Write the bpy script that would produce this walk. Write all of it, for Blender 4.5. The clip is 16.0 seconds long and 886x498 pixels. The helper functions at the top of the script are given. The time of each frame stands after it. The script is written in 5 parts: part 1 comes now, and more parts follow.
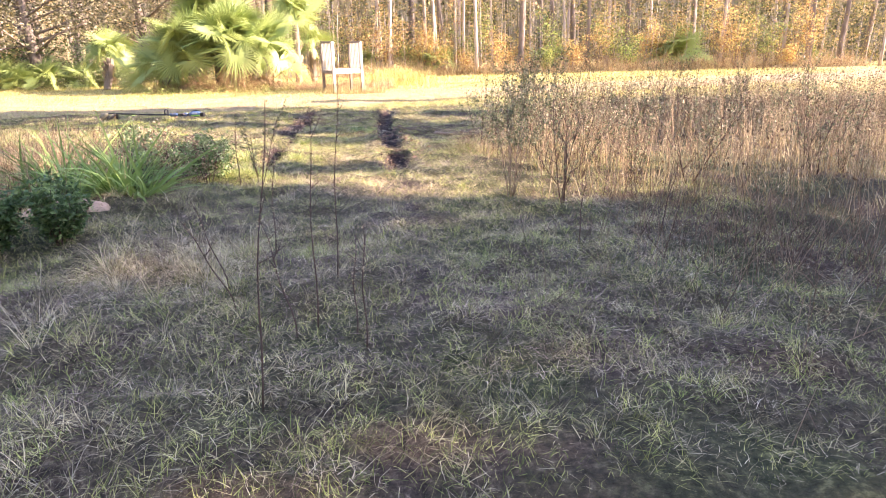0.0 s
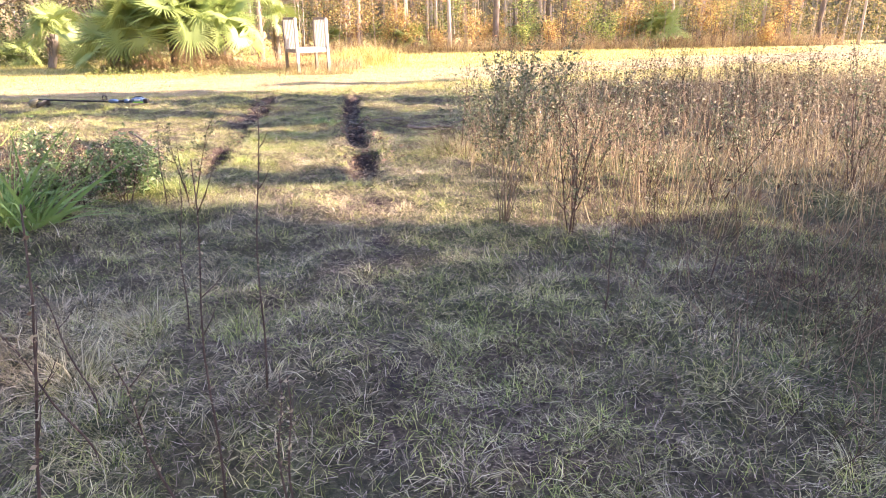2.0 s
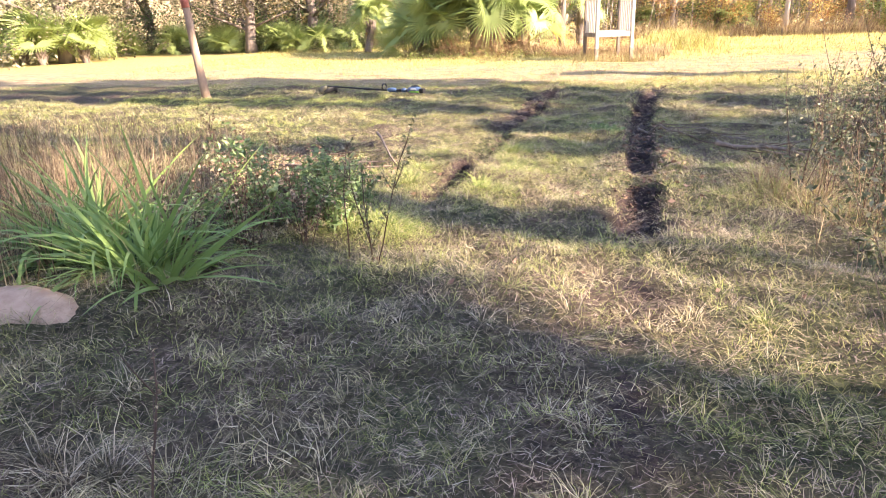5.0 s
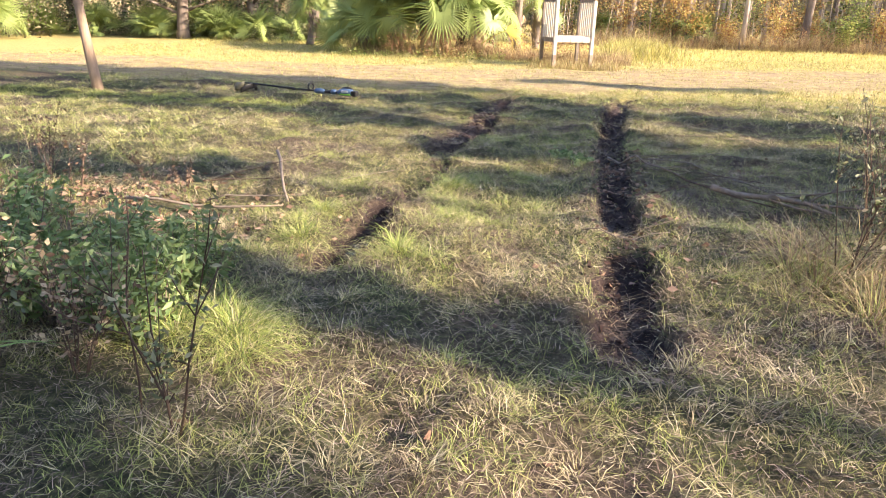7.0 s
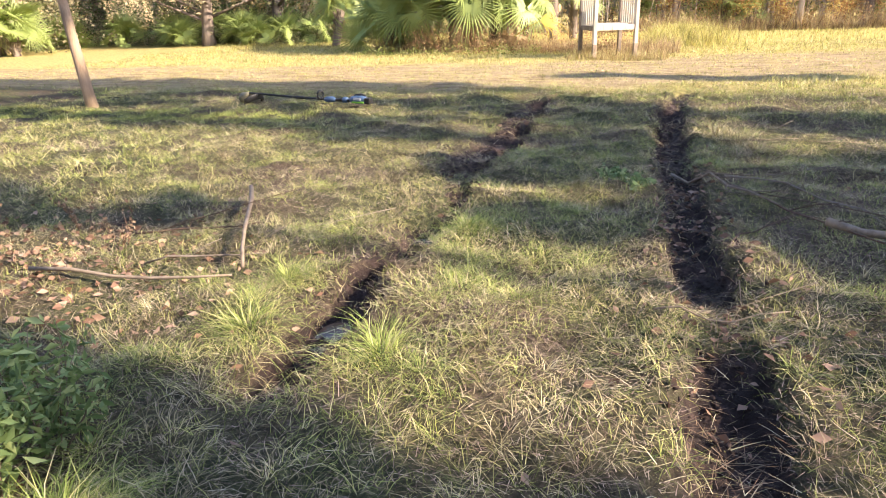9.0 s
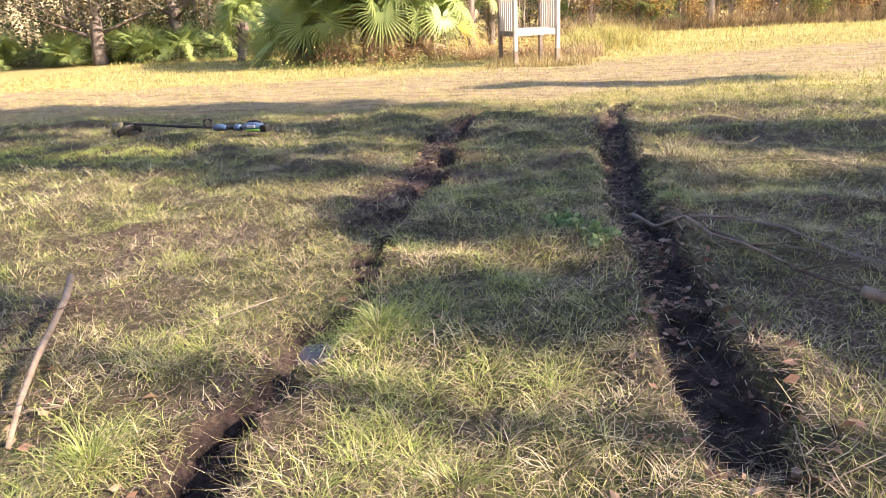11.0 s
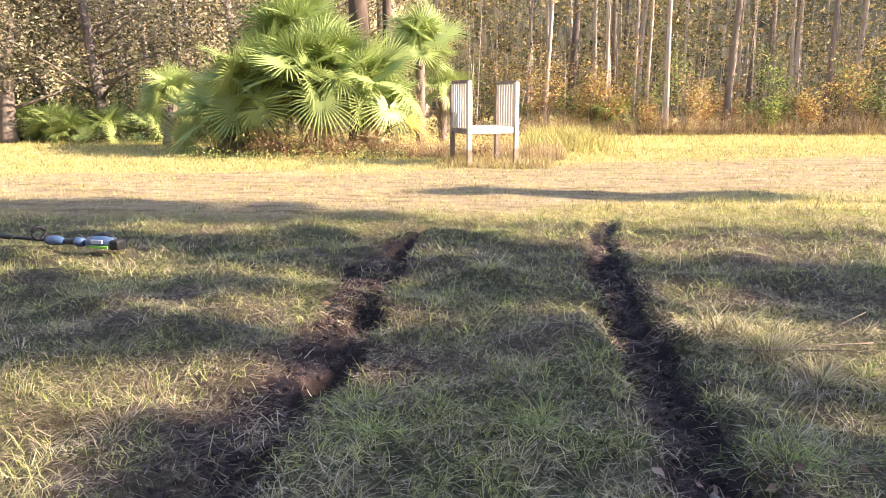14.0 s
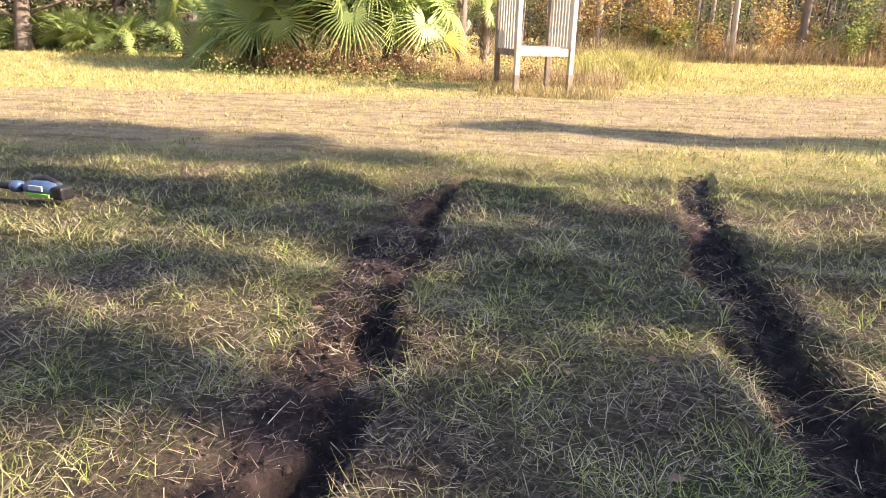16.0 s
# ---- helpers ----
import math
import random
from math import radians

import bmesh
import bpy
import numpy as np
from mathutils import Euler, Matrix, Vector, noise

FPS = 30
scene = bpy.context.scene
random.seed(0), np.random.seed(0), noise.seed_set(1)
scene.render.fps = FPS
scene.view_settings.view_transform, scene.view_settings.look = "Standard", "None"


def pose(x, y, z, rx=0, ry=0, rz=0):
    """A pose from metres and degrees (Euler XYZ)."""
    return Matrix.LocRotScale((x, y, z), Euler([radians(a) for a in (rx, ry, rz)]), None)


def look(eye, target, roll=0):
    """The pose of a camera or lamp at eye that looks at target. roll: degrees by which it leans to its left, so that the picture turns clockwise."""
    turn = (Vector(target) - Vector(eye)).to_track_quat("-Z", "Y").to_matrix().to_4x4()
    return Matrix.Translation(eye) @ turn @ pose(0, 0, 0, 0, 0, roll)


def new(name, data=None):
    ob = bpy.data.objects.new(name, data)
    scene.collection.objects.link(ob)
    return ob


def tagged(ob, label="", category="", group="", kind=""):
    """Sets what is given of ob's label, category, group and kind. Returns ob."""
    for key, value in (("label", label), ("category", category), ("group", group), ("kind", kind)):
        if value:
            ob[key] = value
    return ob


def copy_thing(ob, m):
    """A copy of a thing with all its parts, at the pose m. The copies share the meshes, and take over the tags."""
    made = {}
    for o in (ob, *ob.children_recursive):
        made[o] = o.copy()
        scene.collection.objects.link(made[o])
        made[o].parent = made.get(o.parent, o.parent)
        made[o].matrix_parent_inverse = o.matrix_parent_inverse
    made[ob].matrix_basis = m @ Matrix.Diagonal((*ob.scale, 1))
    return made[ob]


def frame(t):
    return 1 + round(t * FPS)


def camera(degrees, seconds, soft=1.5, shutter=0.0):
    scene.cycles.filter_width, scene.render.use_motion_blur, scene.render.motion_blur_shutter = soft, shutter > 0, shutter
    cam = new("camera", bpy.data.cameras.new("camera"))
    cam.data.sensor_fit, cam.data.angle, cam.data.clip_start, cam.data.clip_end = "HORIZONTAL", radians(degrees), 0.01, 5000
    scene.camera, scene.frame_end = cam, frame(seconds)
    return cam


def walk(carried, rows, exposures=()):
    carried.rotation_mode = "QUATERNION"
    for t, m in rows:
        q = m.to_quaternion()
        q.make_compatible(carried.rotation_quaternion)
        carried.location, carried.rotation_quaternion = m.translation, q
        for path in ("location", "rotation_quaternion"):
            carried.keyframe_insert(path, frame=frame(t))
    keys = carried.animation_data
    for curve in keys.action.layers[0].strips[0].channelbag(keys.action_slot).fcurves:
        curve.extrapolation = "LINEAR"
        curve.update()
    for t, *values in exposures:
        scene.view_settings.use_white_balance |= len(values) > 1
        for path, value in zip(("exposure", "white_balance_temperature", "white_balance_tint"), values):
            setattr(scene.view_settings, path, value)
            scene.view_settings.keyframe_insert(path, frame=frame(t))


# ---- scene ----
cam = camera(68.2, 16.0, soft=1.0)
PATH = [
    (0, (1.019, -1.501, 1.368), (1.195, 0.406, 0.791), -1.1),
    (0.5, (0.989, -1.253, 1.356), (1.107, 0.643, 0.731), -3.0),
    (1, (1.065, -0.842, 1.424), (1.159, 1.075, 0.863), 0.6),
    (1.5, (1.064, -0.406, 1.44), (1.352, 1.461, 0.782), 2.0),
    (2, (1.123, -0.142, 1.465), (1.378, 1.734, 0.82), -0.8),
    (2.5, (1.292, 0.269, 1.436), (1.391, 2.146, 0.754), 0.1),
    (3, (1.352, 0.613, 1.425), (1.444, 2.498, 0.765), 2.7),
    (3.5, (1.397, 1.014, 1.432), (1.528, 2.886, 0.741), 2.3),
    (4, (1.409, 1.415, 1.431), (1.178, 3.272, 0.725), 4.7),
    (4.5, (1.398, 1.706, 1.453), (1.031, 3.559, 0.796), 2.0),
    (5, (1.297, 2.068, 1.447), (0.709, 3.857, 0.775), -2.0),
    (7.3, (0.981, 4.068, 1.383), (0.56, 5.903, 0.71), 1.2),
    (7.5, (0.948, 4.171, 1.396), (0.533, 6.012, 0.733), 0.4),
    (8, (0.92, 4.572, 1.342), (0.289, 6.365, 0.721), -3.3),
    (10.3, (0.67, 6.046, 1.369), (0.256, 7.834, 0.575), 1.0),
    (10.5, (0.643, 6.173, 1.383), (0.277, 7.979, 0.606), -0.3),
    (11, (0.634, 6.591, 1.339), (0.275, 8.436, 0.657), -3.2),
    (11.5, (0.56, 6.918, 1.323), (0.192, 8.72, 0.537), -1.1),
    (12, (0.47, 7.308, 1.323), (0.212, 9.161, 0.614), -1.4),
    (12.5, (0.502, 7.787, 1.264), (0.216, 9.671, 0.656), -1.9),
    (13, (0.488, 8.165, 1.263), (0.325, 10.06, 0.646), -1.0),
    (13.5, (0.413, 8.541, 1.299), (0.335, 10.458, 0.735), -1.1),
    (14, (0.402, 8.959, 1.267), (0.196, 10.902, 0.84), -0.2),
    (14.5, (0.298, 9.321, 1.296), (0.128, 11.264, 0.85), -0.6),
    (15, (0.224, 9.673, 1.242), (0.08, 11.602, 0.735), -1.2),
    (15.5, (0.293, 10.102, 1.23), (0.219, 12.018, 0.664), -1.3),
    (16, (0.16, 10.431, 1.221), (-0.133, 12.299, 0.569), 1.4),
]
walk(cam, [(t, look(eye, target, roll)) for t, eye, target, roll in PATH],
     [(0, 2.5, 6600, 32), (1, 2.4, 6600, 32), (3, 2.45, 6500, 29), (5, 2.16, 6500, 27), (8, 1.66, 6500, 18), (11, 1.66, 6450, 24), (12, 1.66, 6450, 25), (14.5, 1.82, 6500, 23), (16, 1.64, 6550, 23)])

# ---- light ----
SUN_EL, SUN_DIR = radians(27), Vector((0.993, -0.12, 0)).normalized()
world = bpy.data.worlds.new("sky")
scene.world = world
world.use_nodes = True
wn = world.node_tree
sky = wn.nodes.new("ShaderNodeTexSky")
sky.sky_type, sky.sun_disc = "NISHITA", False
sky.sun_elevation, sky.sun_rotation = SUN_EL, math.atan2(SUN_DIR.x, SUN_DIR.y)
wn.links.new(sky.outputs[0], wn.nodes["Background"].inputs[0])
wn.nodes["Background"].inputs[1].default_value = 0.135
sun_to = Vector((SUN_DIR.x * math.cos(SUN_EL), SUN_DIR.y * math.cos(SUN_EL), math.sin(SUN_EL)))
lamp = new("sun", bpy.data.lights.new("sun", "SUN"))
lamp.data.energy, lamp.data.angle, lamp.data.color = 5.0, radians(0.6), (1.0, 0.86, 0.63)
lamp.matrix_world = look(sun_to * 60, (0, 0, 0))

# ---- materials ----


def nodes_of(name):
    m = bpy.data.materials.new(name)
    m.use_nodes = True
    return m, m.node_tree, m.node_tree.nodes["Principled BSDF"]


def nd(tree, kind, **sets):
    n = tree.nodes.new(kind)
    for key, value in sets.items():
        if key == "op":
            n.operation = value
        elif key == "kind":
            n.data_type = value
        else:
            n.inputs[key.replace("_", " ")].default_value = value
    return n


def ramp(tree, source, stops):
    r = tree.nodes.new("ShaderNodeValToRGB")
    while len(r.color_ramp.elements) < len(stops):
        r.color_ramp.elements.new(0.5)
    for e, (at, col) in zip(r.color_ramp.elements, stops):
        e.position, e.color = at, (*col, 1)
    tree.links.new(source, r.inputs[0])
    return r.outputs[0]


def noise_at(tree, scale, detail=4, rough=0.6, obj=False):
    c = tree.nodes.new("ShaderNodeTexCoord")
    n = nd(tree, "ShaderNodeTexNoise", Scale=scale, Detail=detail, Roughness=rough)
    tree.links.new(c.outputs["Object"], n.inputs["Vector"])
    return n.outputs["Fac"]


def mix(tree, fac, a, b, blend="MIX"):
    m = tree.nodes.new("ShaderNodeMix")
    m.data_type, m.blend_type = "RGBA", blend
    for sock, v in ((m.inputs[0], fac), (m.inputs[6], a), (m.inputs[7], b)):
        if isinstance(v, (int, float)):
            sock.default_value = v
        elif isinstance(v, tuple):
            sock.default_value = (*v, 1)
        else:
            tree.links.new(v, sock)
    return m.outputs[2]


def math_node(tree, op, a, b=0.0):
    m = tree.nodes.new("ShaderNodeMath")
    m.operation = op
    for sock, v in ((m.inputs[0], a), (m.inputs[1], b)):
        if isinstance(v, (int, float)):
            sock.default_value = v
        else:
            tree.links.new(v, sock)
    return m.outputs[0]


def leafy(name, stops, patches=None, patch_scale=0.8, through_light=0.35, rough=0.55, spec=0.3, lump=3.2, deep=0.5):
    """Thin plant matter: colour by a random value per blade, blended with patches over the ground; light passes through."""
    m, t, p = nodes_of(name)
    g = t.nodes.new("ShaderNodeNewGeometry")
    col = ramp(t, g.outputs["Random Per Island"], stops)
    if patches:
        f = ramp(t, noise_at(t, patch_scale, 3), [(0.38, (0, 0, 0)), (0.62, (1, 1, 1))])
        f2 = ramp(t, noise_at(t, patch_scale * 9, 3), [(0.38, (0, 0, 0)), (0.62, (1, 1, 1))])
        f = mix(t, 0.5, f, f2)
        col2 = ramp(t, g.outputs["Random Per Island"], patches)
        col = mix(t, f, col, col2)
        # multiplies tone lumps in; the dark ones paint shaded gaps between blades and leaves
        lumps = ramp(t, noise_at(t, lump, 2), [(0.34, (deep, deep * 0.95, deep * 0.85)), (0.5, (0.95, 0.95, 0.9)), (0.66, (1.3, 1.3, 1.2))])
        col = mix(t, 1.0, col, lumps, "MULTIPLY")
    t.links.new(col, p.inputs["Base Color"])
    p.inputs["Roughness"].default_value = rough
    p.inputs["Specular IOR Level"].default_value = spec
    tr = t.nodes.new("ShaderNodeBsdfTranslucent")
    t.links.new(col, tr.inputs["Color"])
    ms = t.nodes.new("ShaderNodeMixShader")
    ms.inputs[0].default_value = through_light
    t.links.new(p.outputs[0], ms.inputs[1])
    t.links.new(tr.outputs[0], ms.inputs[2])
    t.links.new(ms.outputs[0], t.nodes["Material Output"].inputs["Surface"])
    return m


def surface(name, stops, scale=8.0, rough=0.8, bump=0.3, bump_scale=40.0, metal=0.0, stretch=None, spec=0.3):
    m, t, p = nodes_of(name)
    c = t.nodes.new("ShaderNodeTexCoord")
    mp = t.nodes.new("ShaderNodeMapping")
    mp.inputs["Scale"].default_value = stretch or (1, 1, 1)
    t.links.new(c.outputs["Object"], mp.inputs["Vector"])
    n = nd(t, "ShaderNodeTexNoise", Scale=scale, Detail=6.0, Roughness=0.65)
    t.links.new(mp.outputs[0], n.inputs["Vector"])
    t.links.new(ramp(t, n.outputs["Fac"], stops), p.inputs["Base Color"])
    b = nd(t, "ShaderNodeTexNoise", Scale=bump_scale, Detail=5.0)
    t.links.new(mp.outputs[0], b.inputs["Vector"])
    bp = nd(t, "ShaderNodeBump", Strength=bump, Distance=0.02)
    t.links.new(b.outputs["Fac"], bp.inputs["Height"])
    t.links.new(bp.outputs[0], p.inputs["Normal"])
    p.inputs["Roughness"].default_value, p.inputs["Metallic"].default_value = rough, metal
    p.inputs["Specular IOR Level"].default_value = spec
    return m


STRAW = [(0.0, (0.04, 0.028, 0.022)), (0.4, (0.32, 0.255, 0.185)), (0.70, (0.58, 0.46, 0.34)), (0.90, (0.76, 0.64, 0.49)), (1.0, (0.86, 0.75, 0.62))]
GREENS = [(0.0, (0.03, 0.055, 0.02)), (0.4, (0.21, 0.30, 0.075)), (0.75, (0.45, 0.52, 0.14)), (1.0, (0.70, 0.67, 0.28))]
# straw and green grass: deep darkens lumps in place of shade between tufts
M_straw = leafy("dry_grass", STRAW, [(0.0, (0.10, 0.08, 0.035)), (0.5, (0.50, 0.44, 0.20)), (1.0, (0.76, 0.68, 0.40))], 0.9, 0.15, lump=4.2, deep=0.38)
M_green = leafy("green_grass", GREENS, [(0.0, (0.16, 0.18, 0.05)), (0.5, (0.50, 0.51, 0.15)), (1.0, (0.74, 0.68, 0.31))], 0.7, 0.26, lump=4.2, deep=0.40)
M_tuft = leafy("tuft_grass", [(0.0, (0.06, 0.10, 0.03)), (0.35, (0.27, 0.35, 0.09)), (0.65, (0.46, 0.53, 0.14)), (0.85, (0.60, 0.59, 0.22)), (1.0, (0.76, 0.68, 0.40))], None, 1, 0.3)
M_gold = leafy("golden_grass", [(0.0, (0.30, 0.28, 0.10)), (0.5, (0.64, 0.55, 0.23)), (0.8, (0.44, 0.48, 0.13)), (1.0, (0.74, 0.62, 0.36))], [(0.0, (0.36, 0.38, 0.10)), (0.5, (0.66, 0.60, 0.22)), (1.0, (0.76, 0.64, 0.38))], 0.8, 0.35)
M_weed = leafy("dead_weed", [(0.0, (0.08, 0.05, 0.035)), (0.35, (0.24, 0.16, 0.10)), (0.7, (0.52, 0.40, 0.25)), (1.0, (0.66, 0.54, 0.34))], None, 1, 0.25, 0.7)
M_weed_rust = leafy("rusty_dead_weed", [(0.0, (0.12, 0.05, 0.03)), (0.4, (0.36, 0.20, 0.11)), (0.8, (0.56, 0.36, 0.20)), (1.0, (0.62, 0.50, 0.22))], None, 1, 0.25, 0.7)
M_weed_dark = leafy("dark_dead_weed", [(0.0, (0.07, 0.045, 0.03)), (0.6, (0.24, 0.155, 0.10)), (1.0, (0.46, 0.33, 0.22))], None, 1, 0.15, 0.7)
M_gold_dull = leafy("dull_golden_grass", [(0.0, (0.22, 0.16, 0.08)), (0.5, (0.50, 0.38, 0.19)), (0.8, (0.40, 0.38, 0.15)), (1.0, (0.70, 0.56, 0.34))], None, 1, 0.3)
M_reed = leafy("brown_reed", [(0.0, (0.30, 0.21, 0.13)), (0.5, (0.60, 0.46, 0.30)), (1.0, (0.74, 0.61, 0.42))], [(0.0, (0.22, 0.15, 0.10)), (0.5, (0.42, 0.30, 0.19)), (1.0, (0.52, 0.48, 0.22))], 0.5, 0.3, 0.7)
M_sword = leafy("sword_leaf", [(0.0, (0.04, 0.09, 0.03)), (0.45, (0.15, 0.27, 0.06)), (0.8, (0.42, 0.54, 0.19)), (1.0, (0.56, 0.46, 0.24))], None, 1, 0.3, 0.5, 0.3)
M_shrub = leafy("shrub_leaf", [(0.0, (0.12, 0.19, 0.07)), (0.6, (0.24, 0.34, 0.13)), (1.0, (0.42, 0.50, 0.22))], None, 1, 0.3, 0.45, 0.4)
M_shrub_dark = leafy("dark_shrub_leaf", [(0.0, (0.05, 0.10, 0.035)), (0.6, (0.11, 0.19, 0.06)), (1.0, (0.22, 0.32, 0.12))], None, 1, 0.3, 0.45, 0.4)
M_sapling = leafy("sapling_leaf", [(0.0, (0.09, 0.11, 0.055)), (0.6, (0.21, 0.24, 0.12)), (1.0, (0.46, 0.42, 0.25))], None, 1, 0.3, 0.5, 0.4)
M_palm = leafy("palm_leaf", [(0.0, (0.05, 0.11, 0.03)), (0.35, (0.20, 0.30, 0.09)), (0.7, (0.42, 0.50, 0.17)), (1.0, (0.60, 0.62, 0.28))], None, 1, 0.2, 0.45, 0.35)
M_palm_dead = leafy("dead_palm_leaf", [(0.0, (0.30, 0.20, 0.12)), (0.6, (0.58, 0.43, 0.27)), (1.0, (0.70, 0.58, 0.40))], None, 1, 0.25, 0.7)
M_palm_yellow = leafy("yellow_palm_leaf", [(0.0, (0.50, 0.38, 0.07)), (1.0, (0.62, 0.50, 0.12))], None, 1, 0.35, 0.5)
# next two: dark patch ramp and low deep paint in shade between leaf masses
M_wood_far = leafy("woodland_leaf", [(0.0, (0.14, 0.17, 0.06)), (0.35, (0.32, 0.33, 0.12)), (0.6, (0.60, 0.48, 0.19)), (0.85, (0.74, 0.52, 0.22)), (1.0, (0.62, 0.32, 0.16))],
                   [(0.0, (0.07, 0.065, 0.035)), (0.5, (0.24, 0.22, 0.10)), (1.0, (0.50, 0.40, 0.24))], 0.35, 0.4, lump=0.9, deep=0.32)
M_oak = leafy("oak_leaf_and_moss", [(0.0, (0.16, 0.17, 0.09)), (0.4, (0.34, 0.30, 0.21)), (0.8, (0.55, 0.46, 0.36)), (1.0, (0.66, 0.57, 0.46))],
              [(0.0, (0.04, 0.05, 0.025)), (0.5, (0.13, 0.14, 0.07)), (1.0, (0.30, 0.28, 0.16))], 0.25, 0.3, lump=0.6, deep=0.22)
M_needle = leafy("pine_needles", [(0.0, (0.05, 0.09, 0.03)), (1.0, (0.10, 0.15, 0.05))], None, 1, 0.2)
M_leaf_litter = leafy("fallen_leaf", [(0.0, (0.14, 0.08, 0.055)), (0.6, (0.28, 0.17, 0.12)), (1.0, (0.42, 0.29, 0.21))], None, 1, 0.1, 0.7)

M_bark = surface("pine_bark", [(0.3, (0.26, 0.20, 0.16)), (0.5, (0.48, 0.40, 0.34)), (0.7, (0.62, 0.55, 0.48))], 5, 0.9, 0.8, 14, stretch=(1, 1, 0.25))
M_bark_dark = surface("dark_bark", [(0.3, (0.13, 0.10, 0.085)), (0.7, (0.32, 0.26, 0.22))], 5, 0.9, 0.8, 14, stretch=(1, 1, 0.25))
M_bark_deep = surface("deep_brown_bark", [(0.3, (0.035, 0.026, 0.02)), (0.7, (0.15, 0.11, 0.085))], 5, 0.9, 0.9, 10, stretch=(1, 1, 0.25))
M_twig = surface("twig_bark", [(0.3, (0.07, 0.045, 0.035)), (0.7, (0.18, 0.12, 0.09))], 20, 0.85, 0.2)
M_stick = surface("bleached_wood", [(0.3, (0.14, 0.105, 0.08)), (0.55, (0.26, 0.205, 0.155)), (0.8, (0.36, 0.30, 0.24))], 12, 0.8, 0.4, 30, stretch=(1, 1, 0.3))
M_board = surface("weathered_white_wood", [(0.25, (0.26, 0.22, 0.17)), (0.42, (0.52, 0.47, 0.40)), (0.8, (0.70, 0.66, 0.58))], 4, 0.75, 0.35, 25, stretch=(3, 3, 0.4))
M_board_grey = surface("grey_wood", [(0.3, (0.14, 0.11, 0.09)), (0.7, (0.30, 0.25, 0.21))], 6, 0.85, 0.4, 25)
M_ribbon = surface("faded_red_paint", [(0.3, (0.42, 0.12, 0.09)), (0.7, (0.58, 0.22, 0.16))], 20, 0.8, 0.2)
M_stake = surface("pine_stake", [(0.3, (0.26, 0.18, 0.12)), (0.7, (0.46, 0.34, 0.24))], 8, 0.8, 0.4, 30, stretch=(2, 2, 0.3))
M_black = surface("black_plastic", [(0.3, (0.012, 0.012, 0.013)), (0.7, (0.03, 0.03, 0.032))], 30, 0.4, 0.1)
M_blue = surface("blue_plastic", [(0.3, (0.05, 0.09, 0.17)), (0.7, (0.08, 0.14, 0.25))], 20, 0.35, 0.05, spec=0.5)
M_grey = surface("light_grey_plastic", [(0.3, (0.42, 0.45, 0.48)), (0.7, (0.52, 0.55, 0.58))], 20, 0.4, 0.05, spec=0.5)
M_lime = surface("lime_plastic", [(0.3, (0.20, 0.45, 0.06)), (0.7, (0.26, 0.55, 0.08))], 20, 0.4, 0.05)
M_tan = surface("scuffed_guard", [(0.3, (0.10, 0.10, 0.07)), (0.7, (0.26, 0.24, 0.17))], 15, 0.7, 0.2)
M_sand = surface("pale_sand", [(0.3, (0.38, 0.25, 0.17)), (0.7, (0.56, 0.41, 0.29))], 9, 0.95, 0.5, 40)

# ground: soil with thatch, mud where the wheels dug in, pale sand on the track
M_ground, gt, gp = nodes_of("ground")
att_mud = gt.nodes.new("ShaderNodeAttribute")
att_mud.attribute_name = "mud"
att_road = gt.nodes.new("ShaderNodeAttribute")
att_road.attribute_name = "road"
thatch = ramp(gt, noise_at(gt, 26, 8, 0.75), [(0.3, (0.018, 0.014, 0.010)), (0.52, (0.105, 0.076, 0.056)), (0.74, (0.36, 0.28, 0.19))])
greenish = ramp(gt, noise_at(gt, 20, 8, 0.75), [(0.3, (0.014, 0.016, 0.007)), (0.52, (0.08, 0.088, 0.040)), (0.74, (0.32, 0.31, 0.14))])
turf = mix(gt, ramp(gt, noise_at(gt, 0.7, 4), [(0.4, (0, 0, 0)), (0.6, (1, 1, 1))]), thatch, greenish)
mud_edge = math_node(gt, "ADD", att_mud.outputs["Fac"], math_node(gt, "MULTIPLY", math_node(gt, "SUBTRACT", noise_at(gt, 22, 6, 0.75), 0.5), 1.3))
mud_edge = ramp(gt, mud_edge, [(0.36, (0, 0, 0)), (0.52, (1, 1, 1))])
mudcol = ramp(gt, noise_at(gt, 9, 8, 0.7), [(0.3, (0.016, 0.011, 0.010)), (0.52, (0.048, 0.032, 0.029)), (0.75, (0.15, 0.10, 0.088))])
roadcol = ramp(gt, noise_at(gt, 3.5, 9, 0.75), [(0.3, (0.19, 0.13, 0.085)), (0.5, (0.38, 0.295, 0.185)), (0.72, (0.55, 0.45, 0.295))])
att_dry = gt.nodes.new("ShaderNodeAttribute")
att_dry.attribute_name = "dry_turf"
drycol = ramp(gt, noise_at(gt, 12, 8, 0.75), [(0.3, (0.16, 0.13, 0.05)), (0.5, (0.48, 0.40, 0.15)), (0.7, (0.70, 0.59, 0.27))])
turf = mix(gt, att_dry.outputs["Fac"], turf, drycol)
rc_ = gt.nodes.new("ShaderNodeTexCoord")
rm_ = gt.nodes.new("ShaderNodeMapping")
rm_.inputs["Scale"].default_value, rm_.inputs["Rotation"].default_value = (0.25, 1.6, 1), (0, 0, -0.2)
gt.links.new(rc_.outputs["Object"], rm_.inputs["Vector"])
rn_ = nd(gt, "ShaderNodeTexNoise", Scale=2.4, Detail=6.0, Roughness=0.7)
gt.links.new(rm_.outputs[0], rn_.inputs["Vector"])
